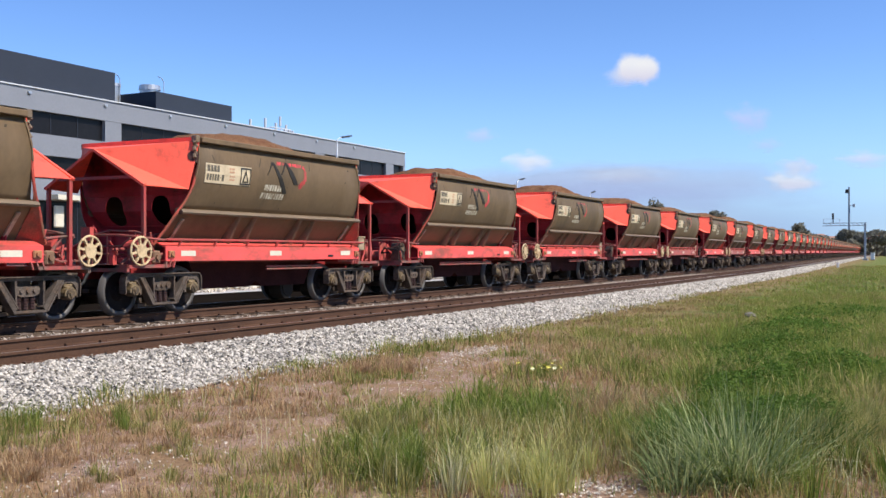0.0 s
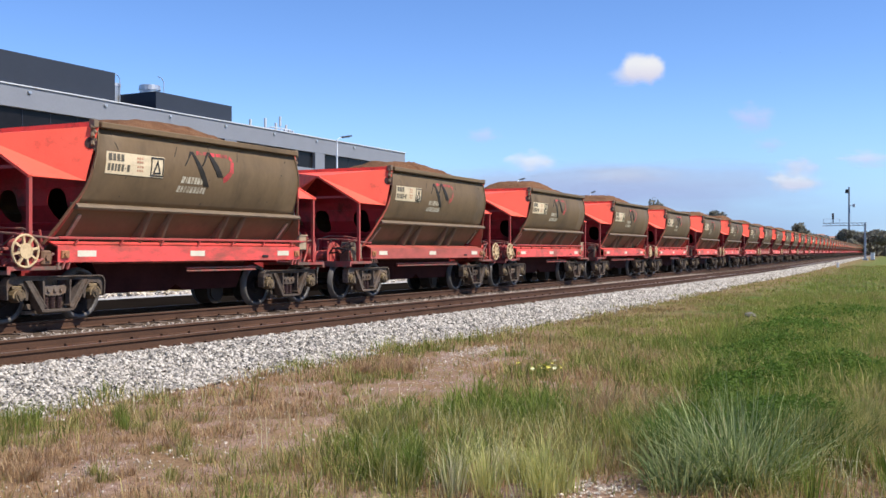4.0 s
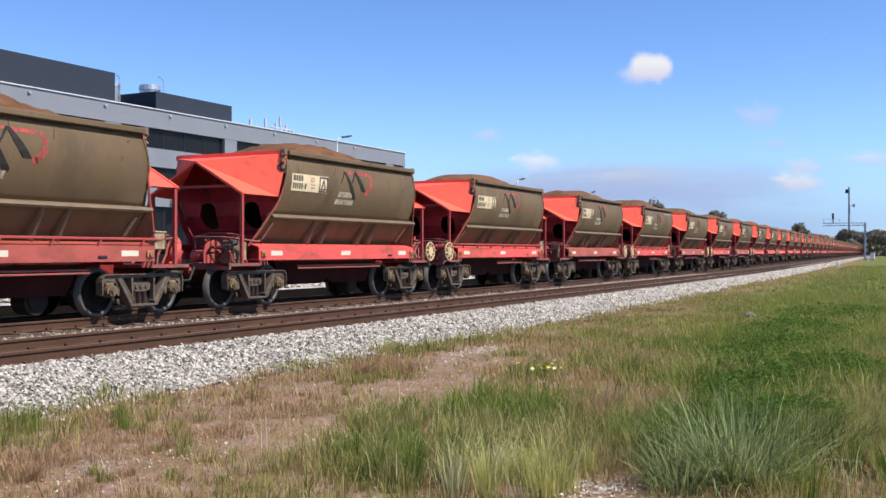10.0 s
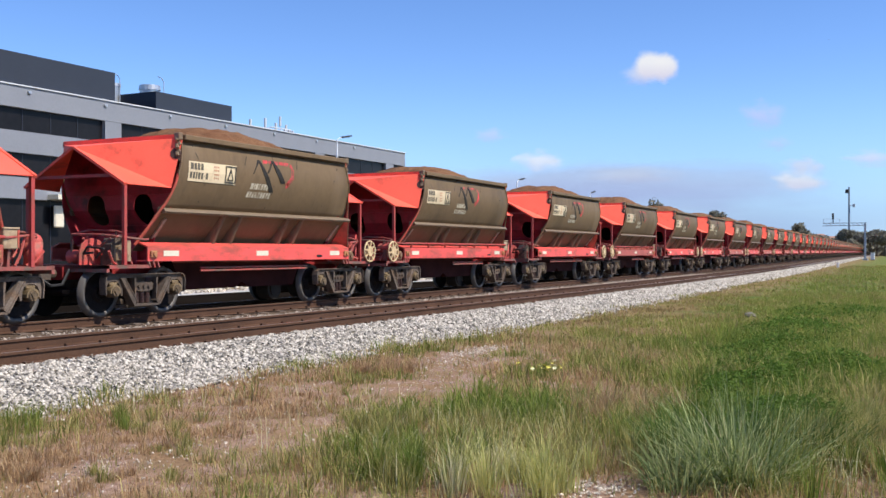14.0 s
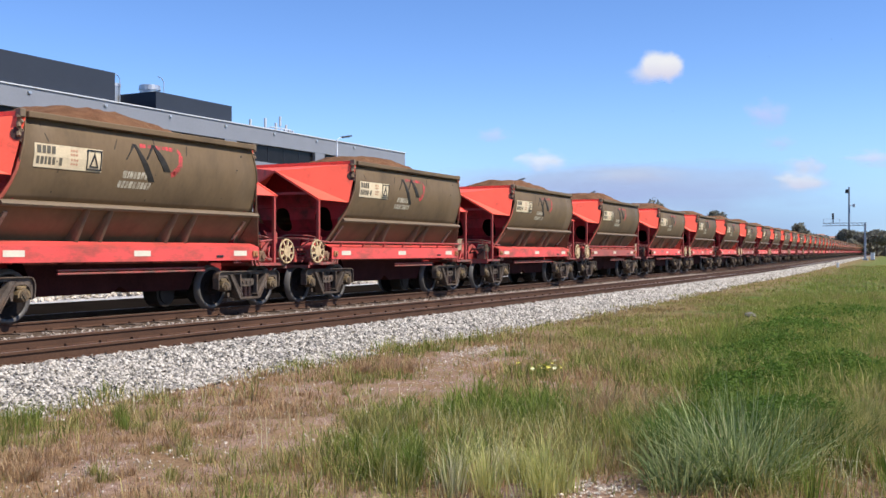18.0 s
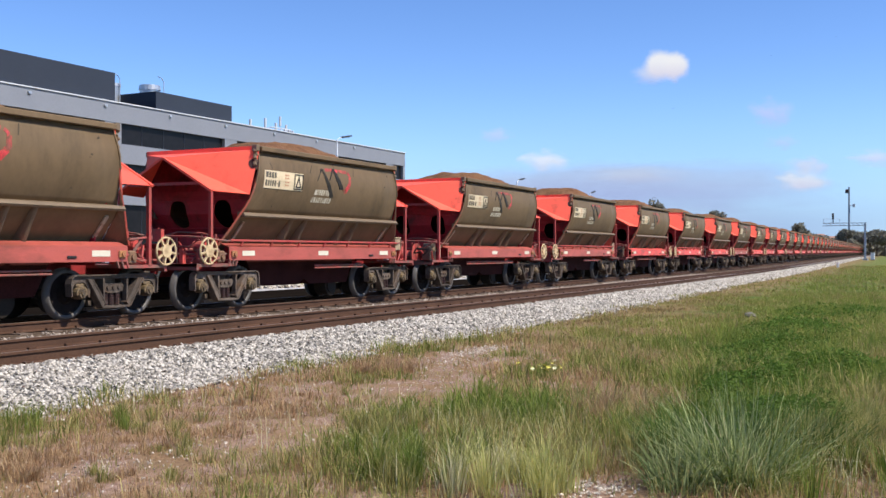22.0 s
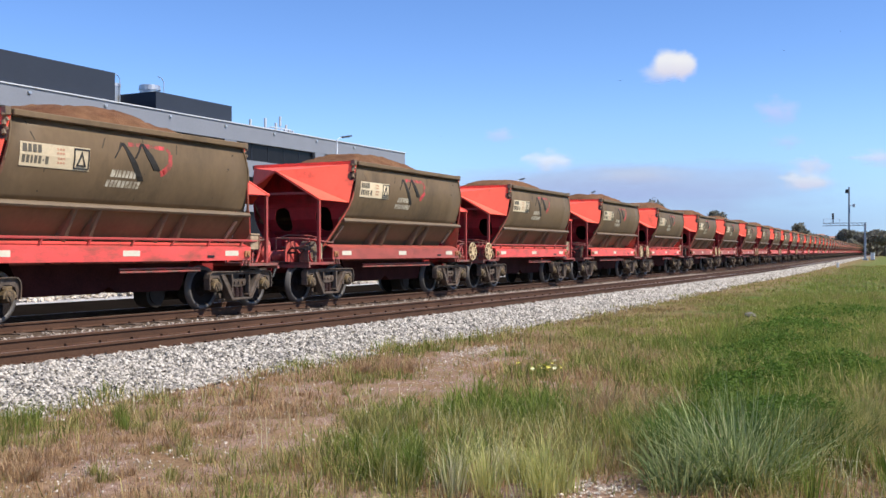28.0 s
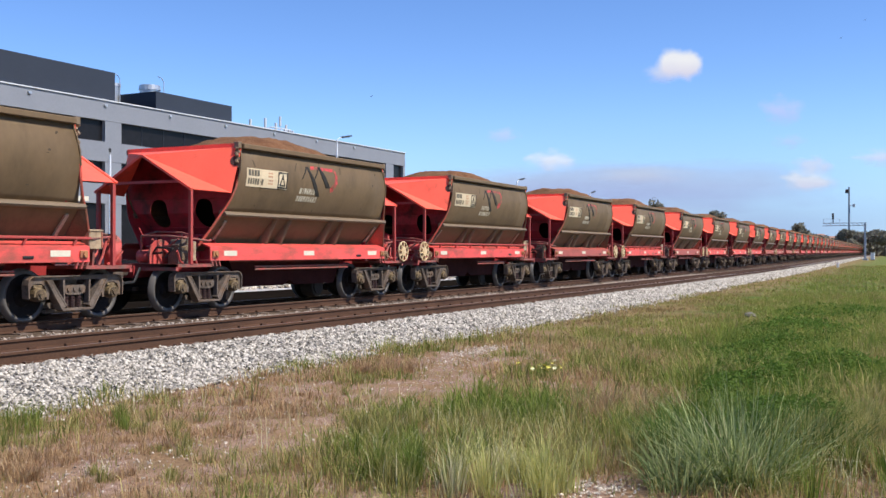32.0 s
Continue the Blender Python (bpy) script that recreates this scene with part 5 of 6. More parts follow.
# scattered long pale blades
for cx, cy, r, n in ((7.2, 3.4, 1.0, 160), (8.2, 4.2, 1.1, 120), (8.3, 1.3, 1.2, 260), (9.6, 2.6, 1.4, 240), (6.6, 5.2, 1.2, 40), (9.2, 6.6, 1.8, 80)):
    d, a = np.sqrt(rng.random(n)) * r, rng.random(n) * 6.283
    add_blades("pale", cx + d * np.cos(a), cy + d * np.sin(a), rng.uniform(.15, .38, n), rng.uniform(.004, .007, n), np.abs(rng.normal(.55, .35, n)).clip(0, 1.4))
# thick dry tufts
for cx, cy, r, n, h, kind in ((6.95, 3.05, .4, 800, .36, "lime"), (6.7, 3.6, .35, 380, .3, "olive"), (7.3, 2.85, .3, 260, .34, "lime"), (6.55, 3.75, .3, 420, .26, "green"), (9.6, .75, .7, 1500, .32, "olive"), (8.6, .55, .5, 700, .3, "olive"), (10.3, 3.1, .6, 2400, .26, "dry"), (12.6, 7.6, .5, 1200, .2, "dry"), (8.0, 4.4, .7, 1500, .24, "olive"), (7.3, 4.0, .6, 1000, .28, "green"), (6.9, 7.65, .6, 350, .2, "green"), (7.3, 7.2, .7, 700, .16, "olive"), (5.9, 6.4, .8, 900, .1, "dry"), (6.4, 5.6, .7, 700, .12, "olive"), (7.9, 2.4, .5, 600, .32, "olive"), (8.1, 1.0, .7, 900, .36, "green"), (8.9, .75, .6, 1500, .3, "olive"), (10.4, .8, .8, 2000, .27, "olive"), (10.0, .45, .6, 1300, .28, "olive"), (12.2, .9, .9, 1600, .24, "olive"), (6.8, 2.98, .38, 260, .33, "pale"), (6.85, 2.7, .2, 120, .3, "lime"), (11.4, 3.5, .6, 1000, .16, "dry")):
    k = max(4, n // 75)
    d, a = np.sqrt(rng.random(k)) * r * 1.25, rng.random(k) * 6.283
    px, py, tall = cx + d * np.cos(a), cy + d * np.sin(a), rng.uniform(.55, 1.35, k)
    who = rng.integers(0, k, n)
    d, a = np.abs(rng.normal(0, .05, n)), rng.random(n) * 6.283
    add_blades(kind, px[who] + d * np.cos(a), py[who] + d * np.sin(a), h * tall[who] * rng.uniform(.5, 1.2, n), rng.uniform(.004, .008, n), np.clip(d / .05 * .3 + np.abs(rng.normal(.12, .2, n)), 0, 1.2), a + rng.normal(0, .4, n))
NAMES = {"meadow": "meadow_grass", "sward": "yellowing_meadow_grass", "thatch": "straw_meadow_grass", "pale": "pale_grass", "green": "green_grass", "olive": "olive_grass", "dry": "dry_grass", "lime": "yellow_green_grass"}
TEXT = {"meadow": "soft green meadow grass farther along the line", "sward": "yellowing meadow grass farther along the line", "thatch": "straw-coloured grass along the foot of the ballast", "pale": "long pale bleached grass blades", "green": "lush green grass beside the line", "olive": "yellowing olive grass", "dry": "dry straw-coloured grass", "lime": "bright yellow-green grass tufts"}
for kind, (vs, ts, k) in soups.items():
    tagged(soup(NAMES[kind], np.concatenate(vs), np.concatenate(ts), LEAF[kind]), TEXT[kind], "grass", kind="stuff")


def tussock(name, cx, cy, n, r, h, material, label):
    """A fountain of long arching blades."""
    a = rng.random(n) * 2 * math.pi
    d = np.sqrt(rng.random(n)) * r
    bx, by = cx + d * np.cos(a) * .9, cy + d * np.sin(a) * .9
    out = a + rng.normal(0, .5, n)
    L = h * rng.uniform(.5, 1.15, n)
    lean = np.clip(d / r * .7 + rng.normal(.14, .33, n), -.3, 1.3)
    face = out + math.pi / 2 + rng.normal(0, .8, n)
    wdt = rng.uniform(.005, .012, n)
    pts = []
    seg = 4
    for k in range(seg + 1):
        f = k / seg
        ang = lean * (.4 + .75 * f)
        pts.append((bx + np.cos(out) * L * f * np.sin(ang), by + np.sin(out) * L * f * np.sin(ang), L * f * np.cos(ang) - .02, wdt * (1 - f ** 2 * .95)))
    V = np.empty((n, (seg + 1) * 2, 3))
    for k, (px, py, pz, w_) in enumerate(pts):
        V[:, 2 * k] = np.stack((px - np.cos(face) * w_ / 2, py - np.sin(face) * w_ / 2, pz), 1)
        V[:, 2 * k + 1] = np.stack((px + np.cos(face) * w_ / 2, py + np.sin(face) * w_ / 2, pz), 1)
    t = np.array([q for k in range(seg) for q in ((2 * k, 2 * k + 1, 2 * k + 2), (2 * k + 1, 2 * k + 3, 2 * k + 2))])
    tr = (np.arange(n)[:, None, None] * (seg + 1) * 2 + t[None]).reshape(-1, 3)
    return tagged(soup(name, V.reshape(-1, 3), tr, material), label, "grass tussock", kind="stuff")


BLUE_GREEN = leaf_material("blue_green_blades", (0.075, 0.125, 0.036), (0.5, 0.54, 0.24), .4)
DEEP_GREEN = leaf_material("deep_green_blades", (0.05, 0.1, 0.02), (0.15, 0.21, 0.05), .4)
tussock("grass_tussock", 7.75, 1.5, 560, .42, .8, BLUE_GREEN, "large blue-green tussock of long arching grass")
tussock("grass_tussock", 7.75, 1.5, 420, .42, .45, LEAF["green"], "dense green base of the large tussock")
tussock("grass_tussock", 7.4, 1.85, 300, .28, .5, BLUE_GREEN, "low spiky clump at the edge of the large tussock")
tussock("grass_tussock", 7.7, 1.5, 50, .34, .78, LEAF["pale"], "stiff pale stalks standing out of the large tussock")
tussock("grass_tussock", 9.0, 1.25, 900, .45, .5, DEEP_GREEN, "dense green clump behind the large tussock")
tussock("grass_tussock", 8.5, 2.1, 800, .35, .55, DEEP_GREEN, "low deep green clump of grass")

# low broad-leaved weeds among the grass
WEED = leaf_material("weed_leaves", (0.062, 0.125, 0.019), (0.15, 0.22, 0.038), .4)
wv = []
for cx, cy, r, ry, h, n in ((10.7, 1.9, 1.0, .8, .32, 9000), (11.9, 2.0, 1.0, .8, .3, 8500), (10.4, 1.4, .7, .6, .28, 4500), (13.2, 2.3, 1.3, .9, .28, 9500), (14.8, 2.5, 1.5, 1.0, .26, 7000), (16.6, 2.9, 1.6, 1.1, .24, 5500), (15.6, 1.6, 1.3, .9, .22, 3600), (18.9, 2.9, 2.2, 1.2, .24, 5000), (21.8, 3.2, 2.5, 1.3, .24, 4400), (25.3, 3.2, 2.9, 1.4, .24, 4000), (29.8, 3.3, 3.4, 1.5, .24, 3500), (9.9, 1.7, .6, .5, .34, 5000)):
    d, a = np.sqrt(rng.random(n)), rng.random(n) * 6.283
    x, y = cx + d * np.cos(a) * r * 1.3, cy + d * np.sin(a) * ry
    clump = .6 * patchy(x, y, .5, 2.2) + .4 * patchy(x, y, 1.3, 31.0)
    keep = rng.random(n) < np.clip(2.6 * (clump - .26) * (1.25 - d ** 2), 0, 1)
    x, y, d, clump = x[keep], y[keep], d[keep], clump[keep]
    n = len(x)
    top = h * (1 - .7 * d ** 2) * (.2 + 1.5 * clump)
    c = np.stack((x, y, top * rng.random(n) ** .5), 1)
    u, v = rng.normal(0, 1, (n, 3)) * np.array([1, 1, .7]), rng.normal(0, 1, (n, 3)) * np.array([1, 1, .7])
    q = .0095 * (1 + cx / 16)
    wv.append(np.stack((c + u * q, c - u * q * .5 + v * q, c - v * q), 1).reshape(-1, 3))
wv = np.concatenate(wv)
tagged(soup("broadleaf_weeds", wv, np.arange(len(wv)).reshape(-1, 3), WEED), "low green broad-leaved weeds in the grass", "weeds", kind="stuff")

# small yellow flowers
FLOWER = mat("yellow_petals", (0.85, 0.75, 0.12), .6, vary=.1)
PALEF = mat("pale_yellow_petals", (0.85, 0.82, 0.5), .6, vary=.1)
frnd = random.Random(11)


def flower(x, y, z, r, material):
    w = new("wild_flower")
    bm = B()
    for k in range(6):
        a = k * math.pi / 3
        v = [bm.verts.new((px * math.cos(a) - py * math.sin(a), px * math.sin(a) + py * math.cos(a), pz)) for px, py, pz in ((0, 0, 0), (r * .6, r * .3, r * .25), (r, 0, r * .35), (r * .6, -r * .3, r * .25))]
        bm.faces.new(v)
    part("petals", bm, material, w, at=pose(0, 0, z, 25, 0, 0))
    bm = B()
    rod(bm, (0, 0, -.02), (0, 0, z), .004, 5)
    part("stem", bm, LEAF["green"], w)
    w.matrix_basis = pose(x, y, 0, 0, 0, frnd.uniform(0, 360))
    return tagged(w, "small yellow wild flower in the grass", "flower", "wild flowers")


for k in range(26):
    flower(13.2 + frnd.gauss(0, .17), 5.15 + frnd.gauss(0, .12), frnd.uniform(.1, .18), frnd.uniform(.018, .036), FLOWER if k % 3 else PALEF)

# ---- loose ballast stones ----
OCT = np.array([(1, 0, 0), (-1, 0, 0), (0, 1, 0), (0, -1, 0), (0, 0, 1), (0, 0, -1), (.6, .6, .5), (-.6, -.6, .5)], float)
TRI = np.array([(0, 2, 6), (2, 4, 6), (4, 0, 6), (1, 3, 7), (3, 4, 7), (4, 1, 7), (2, 1, 4), (3, 0, 4)])


def stones(name, x, y, z, r, material, label):
    n = len(x)
    sc = r[:, None] * rng.uniform(.6, 1.35, (n, 3)) * np.array([1, 1, .8])
    p = OCT[None] * sc[:, None, :] + rng.normal(0, .2, (n, 8, 3)) * r[:, None, None]
    a, b = rng.random(n) * 6.283, rng.normal(0, .6, n)
    ca, sa, cb, sb = np.cos(a), np.sin(a), np.cos(b), np.sin(b)
    q = p.copy()
    q[..., 0] = p[..., 0] * cb[:, None] + p[..., 2] * sb[:, None]
    q[..., 2] = -p[..., 0] * sb[:, None] + p[..., 2] * cb[:, None]
    p = q.copy()
    p[..., 0] = q[..., 0] * ca[:, None] - q[..., 1] * sa[:, None]
    p[..., 1] = q[..., 0] * sa[:, None] + q[..., 1] * ca[:, None]
    p += np.stack((x, y, z), 1)[:, None, :]
    tr = (np.arange(n)[:, None, None] * 8 + TRI[None]).reshape(-1, 3)
    return tagged(soup(name, p.reshape(-1, 3), tr, material), label, "ballast stones", kind="stuff")


def bed_height(o, x):
    """Height of the ballast, from its foot up the shoulder to the flat top."""
    t = np.clip((x - 18) / 30, 0, 1)
    f = 8.95 + .75 * t * t * (3 - 2 * t)
    mid = np.minimum((f + 9.97) / 2 + .45, 10.06)
    z = np.where(o < mid, -.02 + .29 * (o - f) / (mid - f), .27 + .04 * (o - mid) / (10.2 - mid))
    return np.clip(z, 0, .31)


n = 125000
x = 4.5 + 105 * rng.random(n) ** 1.8
o = rng.uniform(8.75, 10.36, n) + rng.normal(0, .06, n)
o = 10.36 - (10.36 - o) * (1.41 - .75 * np.clip((x - 18) / 30, 0, 1)) / 1.41
y = o + BEND * np.where(x < 100, x ** 2, 200 * x - 1e4)
stones("shoulder_stones", x, y, bed_height(o, x) + rng.uniform(-.005, .03, n), rng.uniform(.012, .029, n) * (1 + x / 45), STONE, "pale angular crushed stones on the ballast shoulder")
n = 4200
x = 4.5 + 45 * rng.random(n) ** 1.5
o = 8.95 + .75 * np.clip((x - 18) / 30, 0, 1) + .1 - np.abs(rng.normal(0, .3, n))
stones("strewn_stones", x, o + BEND * x ** 2, np.full(n, .015), rng.uniform(.009, .024, n) * (1 + x / 45), STONE, "pale stones strewn past the foot of the ballast")
n = 14000
x = 95 + 190 * rng.random(n) ** 1.3
o = 10.4 - .7 * rng.random(n)
y = o + BEND * np.where(x < 100, x ** 2, 200 * x - 1e4)
stones("far_shoulder_stones", x, y, bed_height(o, x) + .02, rng.uniform(.05, .1, n), STONE, "pale crushed stones along the far shoulder")
n = 26000
x = 4.5 + 60 * rng.random(n) ** 1.3
o = np.where(rng.random(n) < .8, rng.normal(13.15, .38, n).clip(12.1, 14.4), rng.uniform(10.6, 11.8, n))
STONE_BR = mat("rust_stained_stone", (0.33, 0.27, 0.22), .9, vary=.1, scale=8, fine=60, island=.4, bump=.4)
stones("bed_stones", x, o + BEND * x ** 2, bed_height(o, x) + .008, rng.uniform(.012, .028, n) * (1 + x / 60), STONE_BR, "rust-stained stones between the tracks")
# low heaps of spilled gravel beyond the train
n = 2600
x = rng.uniform(18, 100, n)
heap = np.clip(patchy(x, x * 0, 1.3, 7.0) + .5 * patchy(x, x * 0, .4, 3.0) - .35, .05, 1)
stones("gravel_mounds", x, 28.4 + BEND * x ** 2 + rng.normal(0, .3, n), .03 + .3 * heap * rng.random(n), rng.uniform(.04, .13, n), WHITE_STONE, "low pale heaps of spilled gravel")
n = 12000
x, y = scatter(n, 6.3, 20)
_, thick = cover(x, y)
keep = (y < 9) & (rng.random(n) > thick * .9)
stones("scattered_stones", x[keep], y[keep], np.array([ground_height(a, b) for a, b in zip(x[keep], y[keep])]) + .012, rng.uniform(.004, .012, keep.sum()) * np.where(rng.random(keep.sum()) < .05, 1.8, 1), WHITE_STONE, "small pale stones scattered on bare soil")

# pale gravel lying on the bare patches
px, py = [], []
for cx, cy, rx, ry, n in ((7.08, 2.42, .2, .14, 260), (6.2, 6.3, .35, .18, 70), (16.0, 7.55, .8, .22, 420), (14.6, 7.1, .8, .3, 200), (5.7, 6.1, .4, .2, 60)):
    px.append(rng.normal(cx, rx, n)), py.append(rng.normal(cy, ry, n))
px, py = np.concatenate(px), np.concatenate(py)
stones("bare_patch_stones", px, py, np.array([ground_height(a, b) for a, b in zip(px, py)]) + .01, rng.uniform(.004, .013, len(px)) * (1 + px / 30), WHITE_STONE, "pale gravel on bare patches in the grass")
bm = B()
bmesh.ops.create_icosphere(bm, subdivisions=2, radius=1, matrix=Matrix.Diagonal((.24, .16, .1, 1)))
for v in bm.verts:
    v.co *= 1 + .35 * noise.noise(v.co * 6)
rock = part("rock", bm, mat("weathered_rock", (0.17, 0.15, 0.105), .9, vary=.2, scale=6, bump=.5))
rock.matrix_basis = pose(27.7, 5.1, .05)
tagged(rock, "small pale grey rock lying in the grass", "rock")

# ---- trees ----
BARK = mat("bark", (0.1, 0.075, 0.055), .9, vary=.2, bump=.5)
# Leaf tints paled and greyed to paint in the haze of distance.
HAZED_LEAVES = leaf_material("hazed_tree_leaves", (0.165, 0.155, 0.12), (0.27, 0.255, 0.195), .35)


def tree(x, y, h, r, seed, label):
    q = np.random.default_rng(seed)
    w = tagged(new("tree"), label, "tree", "trees beyond the line")
    bm = B()
    rod(bm, (0, 0, 0), (0, 0, h * .55), h * .03, 7, h * .016)
    tips = []
    for k in range(6):
        a = k * 1.05 + q.uniform(-.3, .3)
        e = (math.cos(a) * r * .55, math.sin(a) * r * .55, h * q.uniform(.6, .85))
        rod(bm, (0, 0, h * q.uniform(.35, .52)), e, h * .013, 5, h * .005)
        tips.append(e)
    tips.append((0, 0, h * .85))
    part("trunk", bm, BARK, w)
    n = 1500
    c = np.array(tips)[q.integers(0, len(tips), n)]
    d = q.normal(0, 1, (n, 3))
    d /= np.linalg.norm(d, axis=1)[:, None]
    ctr = c + d * (q.random(n) ** .5)[:, None] * np.array([r * .5, r * .5, h * .14])
    u = q.normal(0, 1, (n, 3))
    v = q.normal(0, 1, (n, 3))
    s_ = r * .09
    V = np.stack((ctr + u * s_, ctr - u * s_ * .6 + v * s_ * .8, ctr - v * s_), 1)
    crown = soup("crown", V.reshape(-1, 3), np.arange(n * 3).reshape(-1, 3), HAZED_LEAVES)
    crown.parent = w
    w.matrix_basis = pose(x, y, 0, 0, 0, q.uniform(0, 360))
    return w


def at_bearing(turn, depth):
    """The place at that depth, turned by so many degrees to the right of the way the camera faces."""
    k = math.tan(radians(turn))
    return depth * (math.cos(HEAD) + k * math.sin(HEAD)), depth * (math.sin(HEAD) - k * math.cos(HEAD))


TREES = ((11.7, 262, 15.8, 3.0), (14.99, 300, 14.2, 3.2), (19.05, 350, 8.2, 2.6), (19.35, 355, 12.0, 3.4), (19.75, 360, 8.6, 3), (20.58, 420, 7.5, 4), (21.2, 440, 8.0, 3.5), (21.55, 430, 11.6, 3.6),
         (21.91, 450, 11.5, 5), (22.29, 440, 10.5, 5), (22.78, 420, 10, 5), (23.11, 400, 10.5, 5), (23.48, 380, 9.5, 5), (23.91, 390, 10, 5), (24.39, 400, 10, 5.5), (20.25, 470, 9.5, 5), (18.32, 480, 10, 5))
for k, (turn, dep, h, r) in enumerate(TREES):
    tx, ty = at_bearing(turn, dep)
    tree(tx, ty, h, r, 40 + k, "gum tree with an uneven crown, paled by painted haze")
# low houses among the trees
ROOFS = {"terracotta": mat("terracotta_roof_tiles", (0.33, 0.17, 0.11), .8, vary=.2, scale=.8), "pale": mat("pale_metal_roof", (0.55, 0.55, 0.54), .5, vary=.08, scale=.5)}
RENDER_WALL = mat("cream_house_wall", (0.5, 0.42, 0.33), .8, vary=.1, scale=.5)


def house(turn, depth, wide, eaves, ridge, roof, label):
    w = tagged(new("house"), label, "house", "houses beyond the line")
    a, d = wide / 2, 4.0
    bm = B()
    box(bm, -a, a, -d, d, 0, eaves)
    part("wall", bm, RENDER_WALL, w)
    bm = B()
    e = .5
    base = [bm.verts.new(q) for q in ((-a - e, -d - e, eaves), (a + e, -d - e, eaves), (a + e, d + e, eaves), (-a - e, d + e, eaves))]
    r0, r1 = bm.verts.new((-a * .45, 0, ridge)), bm.verts.new((a * .45, 0, ridge))
    bm.faces.new((base[0], base[1], r1, r0)), bm.faces.new((base[2], base[3], r0, r1)), bm.faces.new((base[1], base[2], r1)), bm.faces.new((base[3], base[0], r0)), bm.faces.new(base)
    part("roof", bm, ROOFS[roof], w)
    for x in (-a * .5, a * .5):
        bm = B()
        box(bm, x - .9, x + .9, -d - .05, -d + .05, eaves * .4, eaves * .8)
        part("window", bm, DARKGLASS, w)
    hx, hy = at_bearing(turn, depth)
    w.matrix_basis = pose(hx, hy, 0, 0, 0, -60)
    return w


house(20.3, 480, 9, 7.4, 10.2, "terracotta", "cream house with a brown tiled hip roof")
house(20.95, 500, 9, 6.8, 9.4, "terracotta", "cream house with a tiled roof among trees")
house(21.25, 640, 12, 8.0, 10.8, "pale", "far house with a pale metal roof")

# far bush line along the horizon
rb = np.random.default_rng(3)
n = 16000
x = rb.uniform(-100, 1500, n)
y = 95 + x * .09 + np.abs(rb.normal(0, 9, n)) + 60
x2 = rb.uniform(430, 1200, n // 2)
y2 = x2 * rb.uniform(-.25, .06, n // 2)
kx, dep = np.tan(np.radians(rb.uniform(21.3, 27.5, n // 2))), rb.uniform(430, 520, n // 2)
x3, y3 = dep * (math.cos(HEAD) + kx * math.sin(HEAD)), dep * (math.sin(HEAD) - kx * math.cos(HEAD))
x, y = np.concatenate((x, x2, x3)), np.concatenate((y, y2, y3))
z = rb.random(len(x)) ** 1.4 * (5 + 4 * patchy(x, y, 30))
ctr = np.stack((x, y, z), 1)
u, v = rb.normal(0, 1.3, (len(x), 3)), rb.normal(0, 1.3, (len(x), 3))
V = np.stack((ctr + u, ctr - u * .6 + v * .8, ctr - v), 1)
tagged(soup("far_bush", V.reshape(-1, 3), np.arange(len(x) * 3).reshape(-1, 3), HAZED_LEAVES), "line of far bushes and trees, paled by painted haze", "bush", kind="stuff")


# ---- clouds: far soft sheets of sky ----
def cloud_material(name, col, strength, thick, seed, soft=.55, rag=1.5):
    m = bpy.data.materials.new(name)
    m.use_nodes = True
    n, l = m.node_tree.nodes, m.node_tree.links
    n.remove(n["Principled BSDF"])
    co = n.new("ShaderNodeTexCoord")
    mp = n.new("ShaderNodeMapping")
    mp.inputs["Location"].default_value = (-1, -1, 0)
    mp.inputs["Scale"].default_value = (2, 2, 0)
    l.new(co.outputs["Generated"], mp.inputs[0])
    ln = n.new("ShaderNodeVectorMath")
    ln.operation = "LENGTH"
    l.new(mp.outputs[0], ln.inputs[0])
    ns = n.new("ShaderNodeTexNoise")
    ns.noise_dimensions = "4D"
    ns.inputs["Scale"].default_value, ns.inputs["Detail"].default_value, ns.inputs["W"].default_value = 1.6, 5, seed
    l.new(mp.outputs[0], ns.inputs["Vector"])
    ad = n.new("ShaderNodeMath")
    ad.operation = "MULTIPLY_ADD"
    ad.inputs[1].default_value, ad.inputs[2].default_value = rag, -rag / 2
    l.new(ns.outputs[0], ad.inputs[0])
    sm = n.new("ShaderNodeMath")
    sm.operation = "SUBTRACT"
    l.new(ad.outputs[0], sm.inputs[0]), l.new(ln.outputs["Value"], sm.inputs[1])
    rg = n.new("ShaderNodeMapRange")
    rg.interpolation_type = "SMOOTHSTEP"
    rg.inputs["From Min"].default_value, rg.inputs["From Max"].default_value, rg.inputs["To Max"].default_value = -.9, -.9 + soft, thick
    l.new(sm.outputs[0], rg.inputs[0])
    # Sunlit brightness of the cloud is put in as glow.
    em, tp, mx = n.new("ShaderNodeEmission"), n.new("ShaderNodeBsdfTransparent"), n.new("ShaderNodeMixShader")
    em.inputs[1].default_value = strength
    sp = n.new("ShaderNodeSeparateXYZ")
    l.new(co.outputs["Generated"], sp.inputs[0])
    # Shaded underside painted in: the glow colour is darker low down.
    up = n.new("ShaderNodeMapRange")
    up.inputs["From Min"].default_value, up.inputs["From Max"].default_value = .25, .6
    l.new(sp.outputs[1], up.inputs[0])
    tone = n.new("ShaderNodeMix")
    tone.data_type = "RGBA"
    l.new(up.outputs[0], tone.inputs["Factor"])
    tone.inputs[6].default_value, tone.inputs[7].default_value = (col[0] * .82, col[1] * .8, col[2] * .92, 1), (*col, 1)
    l.new(tone.outputs[2], em.inputs[0])
    l.new(rg.outputs[0], mx.inputs[0]), l.new(tp.outputs[0], mx.inputs[1]), l.new(em.outputs[0], mx.inputs[2])
    l.new(mx.outputs[0], n["Material Output"].inputs[0])
    return m


